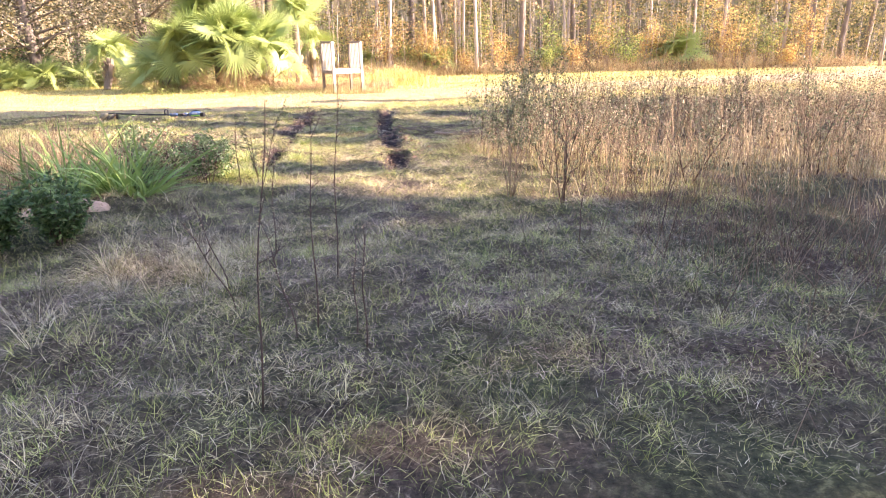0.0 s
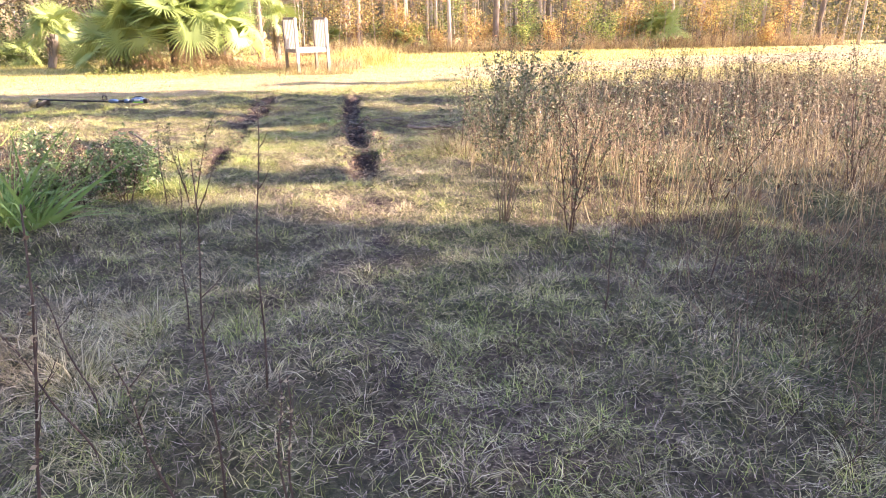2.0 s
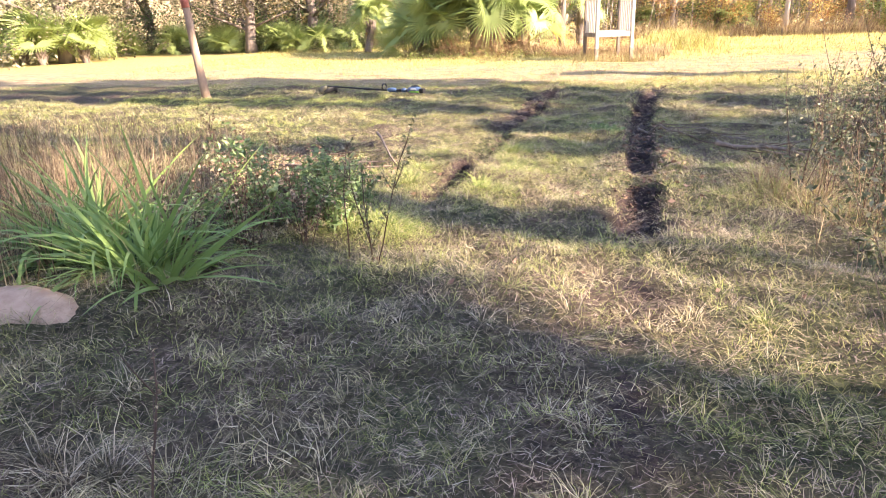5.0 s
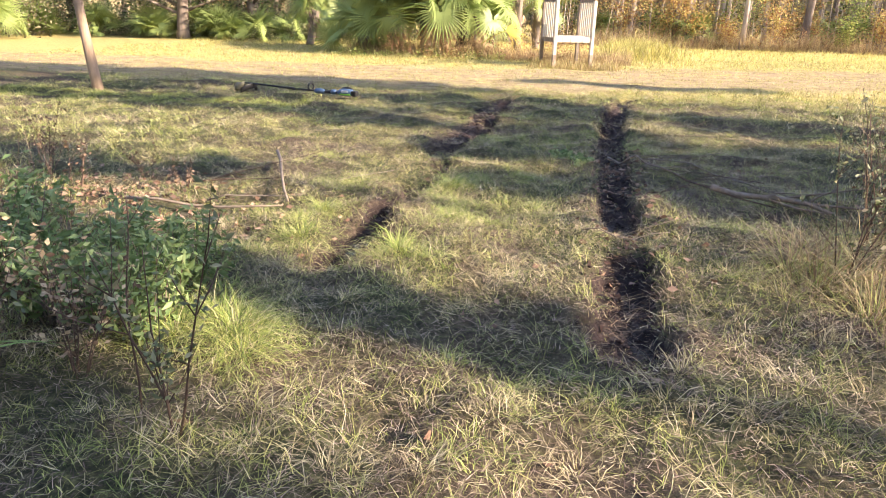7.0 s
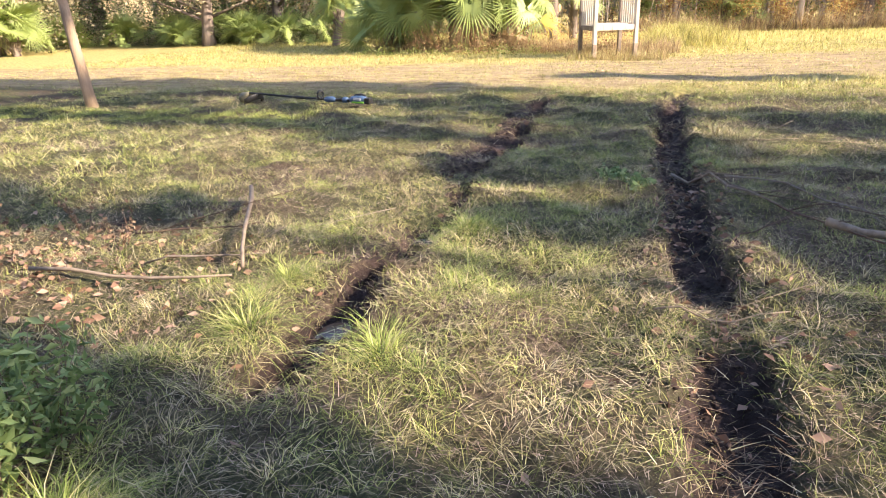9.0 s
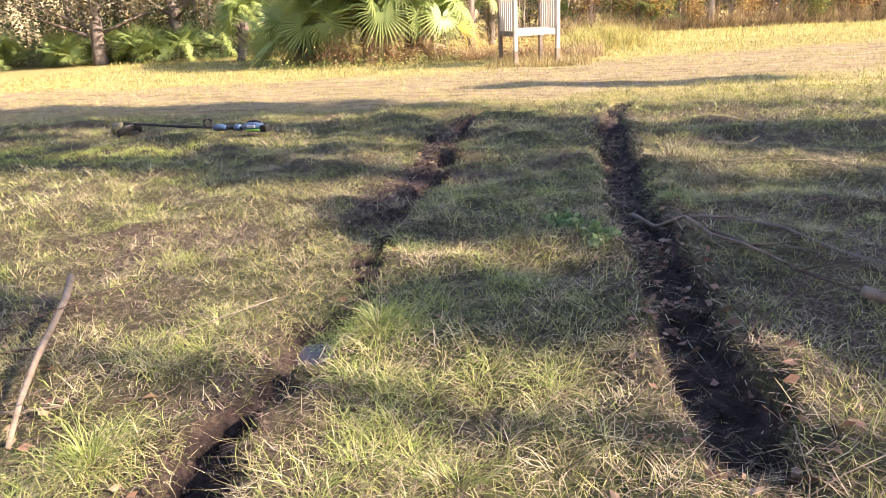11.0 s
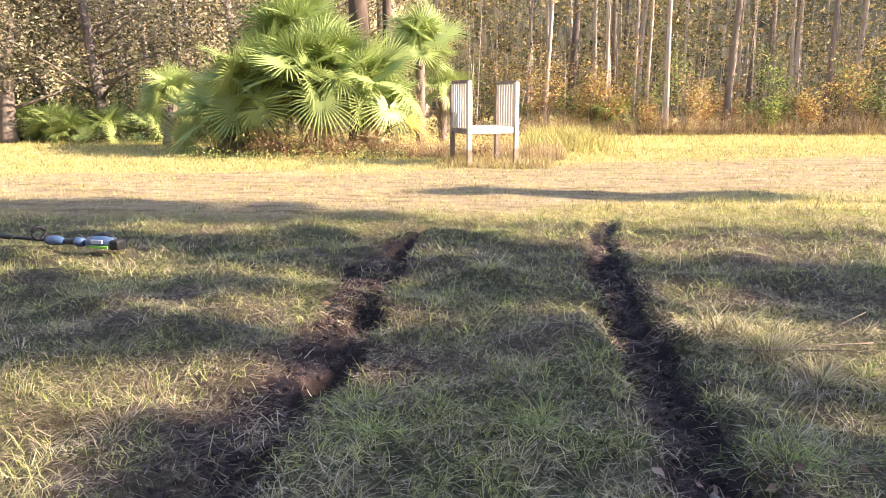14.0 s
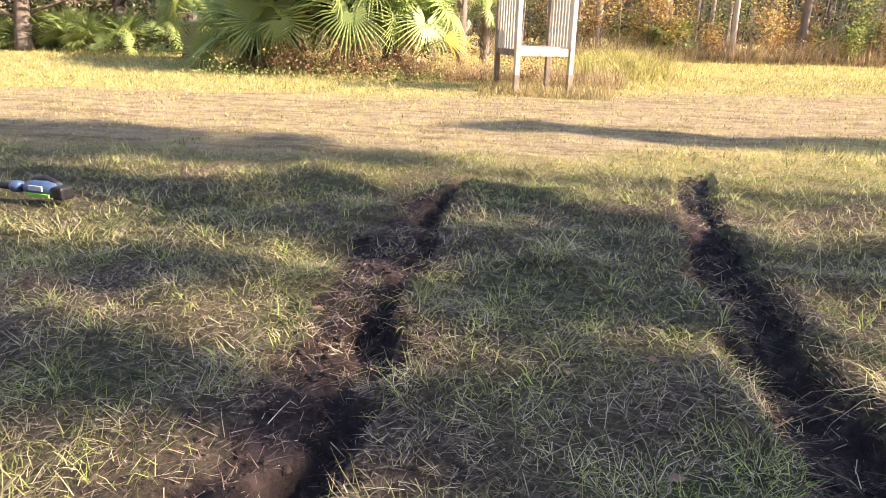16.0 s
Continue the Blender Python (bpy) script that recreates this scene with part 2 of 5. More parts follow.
roadcol = mix(gt, 1.0, roadcol, ramp(gt, rn_.outputs["Fac"], [(0.36, (0.55, 0.48, 0.42)), (0.5, (1, 1, 1)), (0.66, (1.12, 1.1, 1.05))]), "MULTIPLY")
roadmask = math_node(gt, "MULTIPLY", att_road.outputs["Fac"], ramp(gt, noise_at(gt, 2.2, 6), [(0.3, (0.45, 0.45, 0.45)), (0.55, (1, 1, 1))]))
gc = mix(gt, roadmask, turf, roadcol)
gc = mix(gt, mud_edge, gc, mudcol)
gt.links.new(gc, gp.inputs["Base Color"])
wet = math_node(gt, "MULTIPLY", att_mud.outputs["Fac"], ramp(gt, noise_at(gt, 3, 3), [(0.45, (0, 0, 0)), (0.62, (1, 1, 1))]))
gt.links.new(math_node(gt, "SUBTRACT", 0.95, math_node(gt, "MULTIPLY", wet, 0.5)), gp.inputs["Roughness"])
gb = nd(gt, "ShaderNodeBump", Strength=1.0, Distance=0.05)
gt.links.new(noise_at(gt, 30, 8, 0.7), gb.inputs["Height"])
gt.links.new(gb.outputs[0], gp.inputs["Normal"])
gp.inputs["Specular IOR Level"].default_value = 0.25
M_water, wt_, wp = nodes_of("puddle_water")
wp.inputs["Base Color"].default_value = (0.09, 0.062, 0.048, 1)
wp.inputs["Roughness"].default_value = 0.06
wb = nd(wt_, "ShaderNodeBump", Strength=0.1, Distance=0.01)
wt_.links.new(noise_at(wt_, 8, 2), wb.inputs["Height"])
wt_.links.new(wb.outputs[0], wp.inputs["Normal"])
M_far = surface("distant_woods", [(0.35, (0.09, 0.08, 0.05)), (0.5, (0.26, 0.22, 0.14)), (0.65, (0.52, 0.42, 0.26))], 1.2, 1.0, 0.5, 3, stretch=(1, 1, 0.3))

# ---- mesh helpers ----
R = np.random.default_rng(7)


def mesh_of(name, verts, tris, mats, mat_index=None, smooth=False):
    """A mesh from arrays of points and triangles."""
    me = bpy.data.meshes.new(name)
    verts, tris = np.asarray(verts, np.float32), np.asarray(tris, np.int32)
    me.vertices.add(len(verts))
    me.vertices.foreach_set("co", verts.ravel())
    me.loops.add(len(tris) * 3)
    me.loops.foreach_set("vertex_index", tris.ravel())
    me.polygons.add(len(tris))
    me.polygons.foreach_set("loop_start", np.arange(len(tris), dtype=np.int32) * 3)
    if smooth:
        me.polygons.foreach_set("use_smooth", np.ones(len(tris), bool))
    for m in mats if isinstance(mats, (list, tuple)) else [mats]:
        me.materials.append(m)
    if mat_index is not None:
        me.polygons.foreach_set("material_index", np.asarray(mat_index, np.int32))
    me.update(calc_edges=True)
    return me


def join(*pieces):
    vs, ts, n = [], [], 0
    for v, t in pieces:
        vs.append(np.asarray(v, float).reshape(-1, 3))
        ts.append(np.asarray(t, int).reshape(-1, 3) + n)
        n += len(vs[-1])
    return np.vstack(vs), np.vstack(ts)


def child(name, data, parent, label=""):
    ob = new(name, data)
    ob.parent = parent
    return tagged(ob, label)


def thing(name, at, label, category, group="", rz=0.0, scale=1.0):
    ob = new(name)
    ob.empty_display_size = 0.2
    ob.matrix_basis = pose(*at, 0, 0, rz) @ Matrix.Scale(scale, 4)
    return tagged(ob, label, category, group)


def unit(v):
    return v / np.maximum(np.linalg.norm(v, axis=-1, keepdims=True), 1e-9)


def blades(base, length, width, lean, heading, droop=0.3, segs=2, curl=0.0):
    """Grass blades: tapered strips that lean, bend over and curl sideways."""
    n = len(base)
    length, width, lean, heading, droop = (np.broadcast_to(np.asarray(a, float), (n,)) for a in (length, width, lean, heading, droop))
    out = np.stack([np.cos(heading), np.sin(heading), np.zeros(n)], 1)
    turn = heading + np.pi / 2 + R.normal(0, 0.5, n)
    side = np.stack([np.cos(turn), np.sin(turn), np.zeros(n)], 1)
    verts, p = [], base.astype(float).copy()
    swing = R.normal(0, curl, n) if curl else 0
    for k in range(segs + 1):
        w = width * (1 - (k / segs) ** 1.5) / 2
        if k < segs:
            verts += [p - side * w[:, None], p + side * w[:, None]]
        else:
            verts += [p]
        a = lean + droop * (k + 0.5)
        if curl:
            out = np.stack([np.cos(heading + swing * k), np.sin(heading + swing * k), np.zeros(n)], 1)
        step = out * np.sin(a)[:, None] + np.array([0, 0, 1.0]) * np.cos(a)[:, None]
        p = p + step * (length / segs)[:, None]
    m = 2 * segs + 1
    v = np.stack(verts, 1).reshape(-1, 3)
    tri = []
    for k in range(segs - 1):
        a = 2 * k
        tri += [(a, a + 1, a + 3), (a, a + 3, a + 2)]
    a = 2 * (segs - 1)
    tri += [(a, a + 1, a + 2)]
    t = (np.arange(n)[:, None, None] * m + np.array(tri)[None]).reshape(-1, 3)
    return v, t


def leaves(at, size, narrow=0.45, flat=0.5):
    """Small leaves: folded diamonds, turned every way."""
    n = len(at)
    size = np.broadcast_to(np.asarray(size, float), (n,))[:, None]
    ax = unit(R.normal(0, 1, (n, 3)) * [1, 1, flat])
    nrm = unit(np.cross(ax, R.normal(0, 1, (n, 3))))
    si = np.cross(ax, nrm)
    a, c = at - ax * size * 0.5, at + ax * size * 0.5
    b = at + si * size * narrow * 0.5 + nrm * size * 0.12
    d = at - si * size * narrow * 0.5 + nrm * size * 0.12
    v = np.stack([a, b, c, d], 1).reshape(-1, 3)
    t = (np.arange(n)[:, None, None] * 4 + np.array([(0, 1, 2), (0, 2, 3)])[None]).reshape(-1, 3)
    return v, t


def sticks(a, b, ra, rb, sides=3):
    """Straight tapered rods from the points a to the points b."""
    a, b = np.asarray(a, float).reshape(-1, 3), np.asarray(b, float).reshape(-1, 3)
    n = len(a)
    ra, rb = (np.broadcast_to(np.asarray(r, float), (n,))[:, None] for r in (ra, rb))
    d = unit(b - a)
    ref = np.where(np.abs(d[:, 2:3]) > 0.9, [[1.0, 0, 0]], [[0, 0, 1.0]])
    u = unit(np.cross(d, ref))
    w = np.cross(d, u)
    verts = []
    for p, r in ((a, ra), (b, rb)):
        for k in range(sides):
            c, s = math.cos(2 * math.pi * k / sides), math.sin(2 * math.pi * k / sides)
            verts.append(p + u * r * c + w * r * s)
    v = np.stack(verts, 1).reshape(-1, 3)
    tri = []
    for k in range(sides):
        j = (k + 1) % sides
        tri += [(k, j, sides + j), (k, sides + j, sides + k)]
    t = (np.arange(n)[:, None, None] * 2 * sides + np.array(tri)[None]).reshape(-1, 3)
    return v, t


def tube(points, radii, sides=8, rough=0.0):
    """A bent tapered tube through points, closed at both ends."""
    pts = np.asarray(points, float)
    n = len(pts)
    tan = unit(np.gradient(pts, axis=0))
    u = unit(np.cross(tan, [0.31, 0.95, 0.05] if abs(tan[0][2]) > 0.5 else [0.02, 0.05, 1.0]))
    w = np.cross(tan, u)
    ang = np.arange(sides) * 2 * np.pi / sides
    rad = np.broadcast_to(np.asarray(radii, float), (n,))[:, None] * (1 + rough * R.normal(0, 1, (n, sides)))
    ring = pts[:, None] + u[:, None] * (np.cos(ang)[None] * rad)[..., None] + w[:, None] * (np.sin(ang)[None] * rad)[..., None]
    v = np.vstack([ring.reshape(-1, 3), pts[:1], pts[-1:]])
    t = []
    for k in range(n - 1):
        for s in range(sides):
            a, b = k * sides + s, k * sides + (s + 1) % sides
            t += [(a, b, b + sides), (a, b + sides, a + sides)]
    for s in range(sides):
        t += [(n * sides, (s + 1) % sides, s), (n * sides + 1, (n - 1) * sides + s, (n - 1) * sides + (s + 1) % sides)]
    return v, np.array(t)


def box(size, at=(0, 0, 0), bevel=0.006, turn=None, name="box", mat=None):
    """A sawn piece with eased edges, as a mesh."""
    bm = bmesh.new()
    bmesh.ops.create_cube(bm, size=1.0)
    bmesh.ops.scale(bm, vec=size, verts=bm.verts)
    if bevel:
        bmesh.ops.bevel(bm, geom=bm.edges[:], offset=bevel, segments=2, affect="EDGES", profile=0.6)
    if turn:
        bmesh.ops.transform(bm, matrix=turn, verts=bm.verts)
    bmesh.ops.translate(bm, vec=at, verts=bm.verts)
    me = bpy.data.meshes.new(name)
    bm.to_mesh(me)
    bm.free()
    me.materials.append(mat)
    return me


# ---- the lie of the land ----
RUT_R = np.array([(5.9, 1.27), (6.8, 1.23), (8.3, 1.22), (9.2, 1.18), (11.2, 1.13), (12.8, 1.11), (14.8, 1.2), (16.8, 1.5)])
RUT_L = np.array([(6.8, -0.5), (7.9, -0.48), (9.2, -0.44), (10.4, -0.5), (11.4, -0.5), (12.3, -0.47), (13.6, -0.5), (15.0, -0.6), (15.9, -0.45)])


def wob(x, y, s, k=0.0):
    return np.sin(x * s + 1.3 * k + 1.7 * np.sin(y * s * 0.6 + k)) * np.cos(y * s * 0.9 - 0.7 * k + 1.1 * np.sin(x * s * 0.7))


def step_up(v, a, b):
    t = np.clip((v - a) / (b - a), 0, 1)
    return t * t * (3 - 2 * t)


TABLE = np.random.default_rng(3).uniform(0, 1, (256, 256))


def vnoise(x, y, size, k=0):
    """Irregular smooth noise from 0 to 1 with lumps of that size in metres."""
    u, v = np.asarray(x, float) / size + 37.3 * k, np.asarray(y, float) / size + 11.9 * k
    i, j = np.floor(u).astype(int), np.floor(v).astype(int)
    a, b = u - i, v - j
    a, b = a * a * (3 - 2 * a), b * b * (3 - 2 * b)
    g = lambda p, q: TABLE[p % 256, q % 256]
    return (g(i, j) * (1 - a) + g(i + 1, j) * a) * (1 - b) + (g(i, j + 1) * (1 - a) + g(i + 1, j + 1) * a) * b


def ruts(x, y):
    """How deep each point lies in the wheel marks: depth in metres, and bare mud from 0 to 1."""
    xr = np.interp(y, RUT_R[:, 0], RUT_R[:, 1])
    xl = np.interp(y, RUT_L[:, 0], RUT_L[:, 1])
    jit = 0.04 * wob(x, y, 9, 1) + 0.025 * wob(x, y, 23, 2)
    dr, dl = np.abs(x - xr + jit * 0.7), np.abs(x - xl + jit * 1.3 + 0.035 * wob(x * 0, y, 5, 9))
    on_r = step_up(y, 6.2, 6.9) * (1 - 0.75 * step_up(y, 7.75, 7.95) * (1 - step_up(y, 8.25, 8.5))) * (1 - 0.45 * step_up(y, 14.4, 15.0)) * (1 - step_up(y, 16.4, 17.0))
    wr = 0.17 + 0.03 * wob(x * 0, y, 3, 4)
    prof_r = (1 - step_up(dr, wr * 0.55, wr * 1.15)) * on_r
    on_l = step_up(y, 6.9, 7.6) * (1 - step_up(y, 15.2, 16.0)) * np.maximum(0.45 + 0.75 * step_up(vnoise(x * 0, y, 0.38, 21), 0.3, 0.62), 0.75 * (y > 7.4) * (y < 9.5)) * (1 - 0.7 * np.exp(-((y - 12.55) / 0.25) ** 2))
    wl = 0.065 + 0.05 * vnoise(x * 0, y, 0.3, 22) + 0.09 * np.exp(-((y - 9.2) / 0.3) ** 2) + 0.06 * np.exp(-((y - 7.6) / 0.4) ** 2) + 0.03 * np.exp(-((y - 12.2) / 0.6) ** 2)
    prof_l = (1 - step_up(dl, wl * 0.5, wl * 1.2)) * np.clip(on_l, 0, 1)
    wide = (1 - step_up(np.abs(x - xl + 0.16 + jit * 2.5), 0.08, 0.28)) * step_up(y, 9.9, 10.6) * (1 - step_up(y, 14.6, 15.6))
    near = (1 - step_up(np.abs(x - xl + 0.10 + jit * 2), 0.06, 0.26)) * step_up(y, 7.2, 8.0) * (1 - step_up(y, 10.7, 11.2)) * 0.5
    scuff = (1 - step_up(dr, wr * 0.9, wr * 2.0)) * on_r * 0.45 * (0.5 + 0.5 * wob(x, y, 6, 3))
    mud = np.clip(np.maximum.reduce([prof_r * 1.1, prof_l * 1.2, wide * (0.5 + 0.7 * vnoise(x, y, 0.2, 11)) * (0.55 + 0.45 * step_up(y, 11.2, 12.0)), near * (0.35 + 0.7 * vnoise(x, y, 0.2, 12)), scuff]) + 0.12 * wob(x, y, 31, 5) * (wide + near), 0, 1)
    trail = np.exp(-((x - np.interp(y, [0, 2.2, 4, 6.4], [0.9, 1.25, 1.3, 1.25]) + jit) / 0.15) ** 2) * step_up(y, 0.6, 1.6) * (1 - step_up(y, 6.3, 6.9)) * (0.05 + 0.55 * vnoise(x, y, 0.35, 17))
    mud = np.maximum(mud, trail)
    berm = 0.03 * np.exp(-((dr - wr * 1.5) / 0.07) ** 2) * on_r
    depth = 0.02 * trail + 0.12 * prof_r + 0.13 * prof_l + 0.045 * wide + 0.03 * near - berm
    depth += (0.02 * wob(x, y, 17, 6) + 0.012 * wob(x, y, 41, 7)) * mud
    return depth, mud


def track(x, y):
    """The sandy track that crosses beyond the grass, 0 to 1."""
    near_edge = np.interp(x, [-30, -6, -1, 1.1, 6, 30], [15.8, 16.5, 16.6, 17.6, 19.7, 28.0]) + 0.35 * wob(x, y, 1.4, 1)
    far_edge = np.interp(x, [-30, -10, -5.5, -1, 4.7, 30], [19.8, 21.0, 21.4, 22.3, 25.0, 33.0]) + 0.35 * wob(x, y, 1.1, 2)
    return step_up(y, near_edge - 0.8, near_edge + 0.5) * (1 - step_up(y, far_edge - 0.6, far_edge + 0.7))


def ground_z(x, y):
    x, y = np.asarray(x, float), np.asarray(y, float)
    z = 0.025 * wob(x, y, 1.1, 1) + 0.015 * wob(x, y, 2.9, 2) + 0.012 * wob(x, y, 6.1, 3) * (1 - track(x, y))
    z = z + 0.10 * np.exp(-(((x - 0.75) / 0.7) ** 2 + ((y - 2.3) / 0.8) ** 2)) - 0.05 * np.exp(-(((x - 1.7) / 0.25) ** 2 + ((y - 2.4) / 0.9) ** 2))
    z = z + 0.12 * np.exp(-(((x + 1.4) / 0.9) ** 2 + ((y - 4.3) / 0.9) ** 2))
    tyre = 0.007 * np.exp(-((y - (18.6 + 0.16 * x)) / 0.12) ** 2) * np.sign(np.sin(x * 40)) * (x > 0) * (x < 9)
    far = np.clip((np.hypot(x, y - 20) - 60) / 200, 0, 1)
    rough = (1 - track(x, y)) * (1 - step_up(y, 15, 18))
    z = z + rough * (0.09 * (vnoise(x, y, 0.42, 8) - 0.5) + 0.045 * (vnoise(x, y, 0.16, 9) - 0.5))
    return z * (1 - far) - ruts(x, y)[0] - tyre


def on_ground(x, y, up=0.0):
    return (float(x), float(y), float(ground_z(x, y)) + up)


def lines(*runs):
    out = []
    for a, b, s in runs:
        out.append(np.arange(a, b, s))
    return np.concatenate(out)


gx = lines((-400, -60, 40), (-60, -16, 4), (-16, -4, 0.5), (-4, -1.3, 0.09), (-1.3, 1.9, 0.032), (1.9, 5, 0.1), (5, 16, 0.5), (16, 60, 4), (60, 401, 40))
gy = lines((-400, -60, 40), (-60, -4, 4), (-4, 0, 0.3), (0, 5.8, 0.08), (5.8, 15.4, 0.042), (15.4, 24, 0.15), (24, 60, 0.8), (60, 401, 40))
GX, GY = np.meshgrid(gx, gy)
px, py = GX.ravel(), GY.ravel()
gv = np.stack([px, py, ground_z(px, py)], 1)
nx = len(gx)
ii = (np.arange(len(gy) - 1)[:, None] * nx + np.arange(nx - 1)[None]).ravel()
gtri = np.concatenate([np.stack([ii, ii + 1, ii + nx + 1], 1), np.stack([ii, ii + nx + 1, ii + nx], 1)])
gme = mesh_of("ground", gv, gtri, M_ground, smooth=True)
for label_, values in (("mud", ruts(px, py)[1]), ("road", track(px, py)), ("dry_turf", step_up(py, 15.0, 18.0))):
    a_ = gme.attributes.new(label_, "FLOAT", "POINT")
    a_.data.foreach_set("value", values.astype(np.float32))
tagged(new("ground", gme), "grassy clearing with muddy wheel ruts and a sandy track", kind="structure")

# closed woods far round the clearing
ang = np.linspace(0, 2 * np.pi, 145)
rr = 78 + 5 * np.sin(ang * 9) + 3 * np.sin(ang * 23)
hh = 25 + 2.5 * np.sin(ang * 17) + 1.5 * np.sin(ang * 41)
ring = [np.stack([rr * np.cos(ang), 20 + rr * np.sin(ang), z * hh - 1], 1) for z in (0, 0.35, 0.7, 1)]
ring = [r * [1 + 0.02 * k, 1, 1] for k, r in enumerate(ring)]
bv = np.vstack(ring)
nb = len(ang)
jj = (np.arange(3)[:, None] * nb + np.arange(nb - 1)[None]).ravel()
tagged(new("backdrop", mesh_of("backdrop", bv, np.concatenate([np.stack([jj, jj + 1, jj + nb + 1], 1), np.stack([jj, jj + nb + 1, jj + nb], 1)]), M_far)),
       "distant woods round the clearing", kind="structure")


# ---- trees ----
def curve_points(height, bend, n=9):
    z = np.linspace(0, height, n)
    a = R.uniform(0, 2 * np.pi)
    off = bend * (z / height) ** 1.7 + 0.02 * height * 0.15 * np.sin(z * 0.9 + a)
    return np.stack([off * np.cos(a), off * np.sin(a), z], 1)


def clumps(centres, radius, count, size, flat=0.7, narrow=0.45):
    c = np.repeat(np.asarray(centres, float), count, 0)
    d = unit(R.normal(0, 1, (len(c), 3))) * R.uniform(0.2, 1, (len(c), 1)) ** 0.6 * radius * [1, 1, flat]
    return leaves(c + d, size * R.uniform(0.6, 1.3, len(c)), narrow)


def tree(at, height, radius, low, label, leaf, bark, leaf_size=0.16, limbs=14, per=60, spread=1.6, bend=0.5, name="tree", group=""):
    """A tree with a tapered trunk, limbs and a crown of leaf clumps."""
    t = thing(name, at, label, "tree", group)
    pts = curve_points(height, bend, 12)
    pts[0, 2] = -0.25
    rad = radius * (1 - 0.82 * np.linspace(0, 1, 12) ** 0.9) * np.r_[1.35, np.ones(11)]
    wood, tips = [tube(pts, rad, 10, 0.04)], []
    for k in range(limbs):
        f = low + (0.97 - low) * (k + R.uniform(0, 1)) / limbs
        b = np.array([np.interp(f * height, pts[:, 2], pts[:, j]) for j in range(3)])
        a, reach = R.uniform(0, 2 * np.pi), spread * (1.25 - 0.75 * f) * R.uniform(0.6, 1.15)
        mid = b + [0.55 * reach * math.cos(a), 0.55 * reach * math.sin(a), reach * 0.22]
        end = b + [reach * math.cos(a + 0.15), reach * math.sin(a + 0.15), reach * R.uniform(0.25, 0.6)]
        wood.append(tube([b, mid, end], [radius * 0.28 * (1.1 - f), radius * 0.18 * (1.1 - f), 0.008], 5))
        tips += [end, (mid + end) / 2, mid]
    child("trunk", mesh_of("trunk", *join(*wood), bark, smooth=True), t, "trunk with limbs")
    child("crown", mesh_of("crown", *clumps(tips, spread * 0.42, per, leaf_size), leaf), t, "leafy crown")
    return t


# trees added on the sunny side, outside the walker's view, to shade the clearing
def shade_tree(x, v, r, low, high, per, name_label):
    # v: the line of its shadow, measured across the light
    y = (v - 0.14) / 0.958 - 0.121 * (x - 0.5)
    return tree(on_ground(x, y), high, 0.17, low / high, name_label, M_needle, M_bark_dark, 0.34, 26, per, r, 0.3)


for x_, v_, r_, low_, high_, per_ in (
        (21, 14.0, 0.8, 4.0, 21, 55), (25, 14.1, 0.75, 9.0, 22, 45), (23, 12.8, 0.75, 8.0, 21, 42), (22, 11.7, 0.6, 11.4, 20, 42), (22, 15.5, 0.8, 12.0, 18, 30),
        (20, 10.4, 0.9, 5.0, 10.5, 95), (20, 9.6, 0.9, 5.0, 10.5, 120), (24, 11.9, 0.5, 8.0, 20, 42), (23, 3.0, 0.6, 8.0, 22, 42), (22, 8.3, 0.7, 12.4, 20, 60), (20, 11.0, 0.7, 5.0, 10.7, 90), (20.5, 8.75, 0.6, 5.0, 10.0, 85),
        (20.5, 4.7, 1.3, 9.6, 21, 46), (23, 6.3, 0.75, 11.0, 23, 62), (24, 3.7, 1.9, 8.5, 23, 78), (20, 2.3, 2.0, 3.0, 20, 62), (18.5, 1.6, 1.3, 3.0, 19, 90), (24, 0.6, 2.0, 4.0, 22, 78), (28, 2.2, 2.2, 6.0, 22, 60),
        (20, -1.2, 2.2, 3.0, 20, 90), (24, -0.6, 2.2, 4.0, 23, 80), (25, -3.5, 2.2, 4.0, 21, 60), (21, 18.3, 0.6, 8.6, 11.4, 34), (21, 17.1, 0.4, 5.5, 8.0, 26), (26, 15.4, 0.8, 15.0, 21, 30)):
    shade_tree(x_, v_, r_, low_, high_, per_, "unseen tall dark pine added at the sunny edge to shade the clearing")

# pines of the wood's edge, several shapes, copied
FAR = {"slim": [], "stout": []}
for k in range(4):
    FAR["slim"].append(tree((0, 0, 0), 11 + k, 0.085 + 0.012 * k, 0.62, "slim pale young pine with a bare straight trunk", M_needle, M_bark, 0.3, 7, 4, 1.0, 0.45, "pine_tree", "pines at the wood's edge"))
for k in range(3):
    FAR["stout"].append(tree((0, 0, 0), 15 + k, 0.16 + 0.03 * k, 0.6, "tall grey pine with a bare trunk", M_needle, M_bark_dark, 0.34, 8, 5, 1.3, 0.5, "pine_tree", "pines at the wood's edge"))
spots = [("stout", 14.3, 40.5, 0), ("slim", 6.4, 40.2, 1), ("slim", 6.9, 38.6, 2), ("slim", 6.2, 41.5, 3), ("slim", 8.3, 41.3, 0), ("slim", 8.6, 42.3, 1),
         ("stout", 12.2, 44.2, 1), ("slim", 10.2, 40.7, 2), ("slim", 4.1, 40.5, 3), ("slim", 4.5, 39.6, 0), ("stout", 3.3, 44.5, 2), ("stout", 17.6, 42.6, 1),
         ("slim", 2.0, 40.5, 2), ("slim", 1.0, 42.5, 1), ("stout", 21.5, 41.2, 0), ("slim", 15.9, 41.5, 3), ("slim", 11.1, 42.6, 0), ("slim", 13.0, 41.2, 1)]
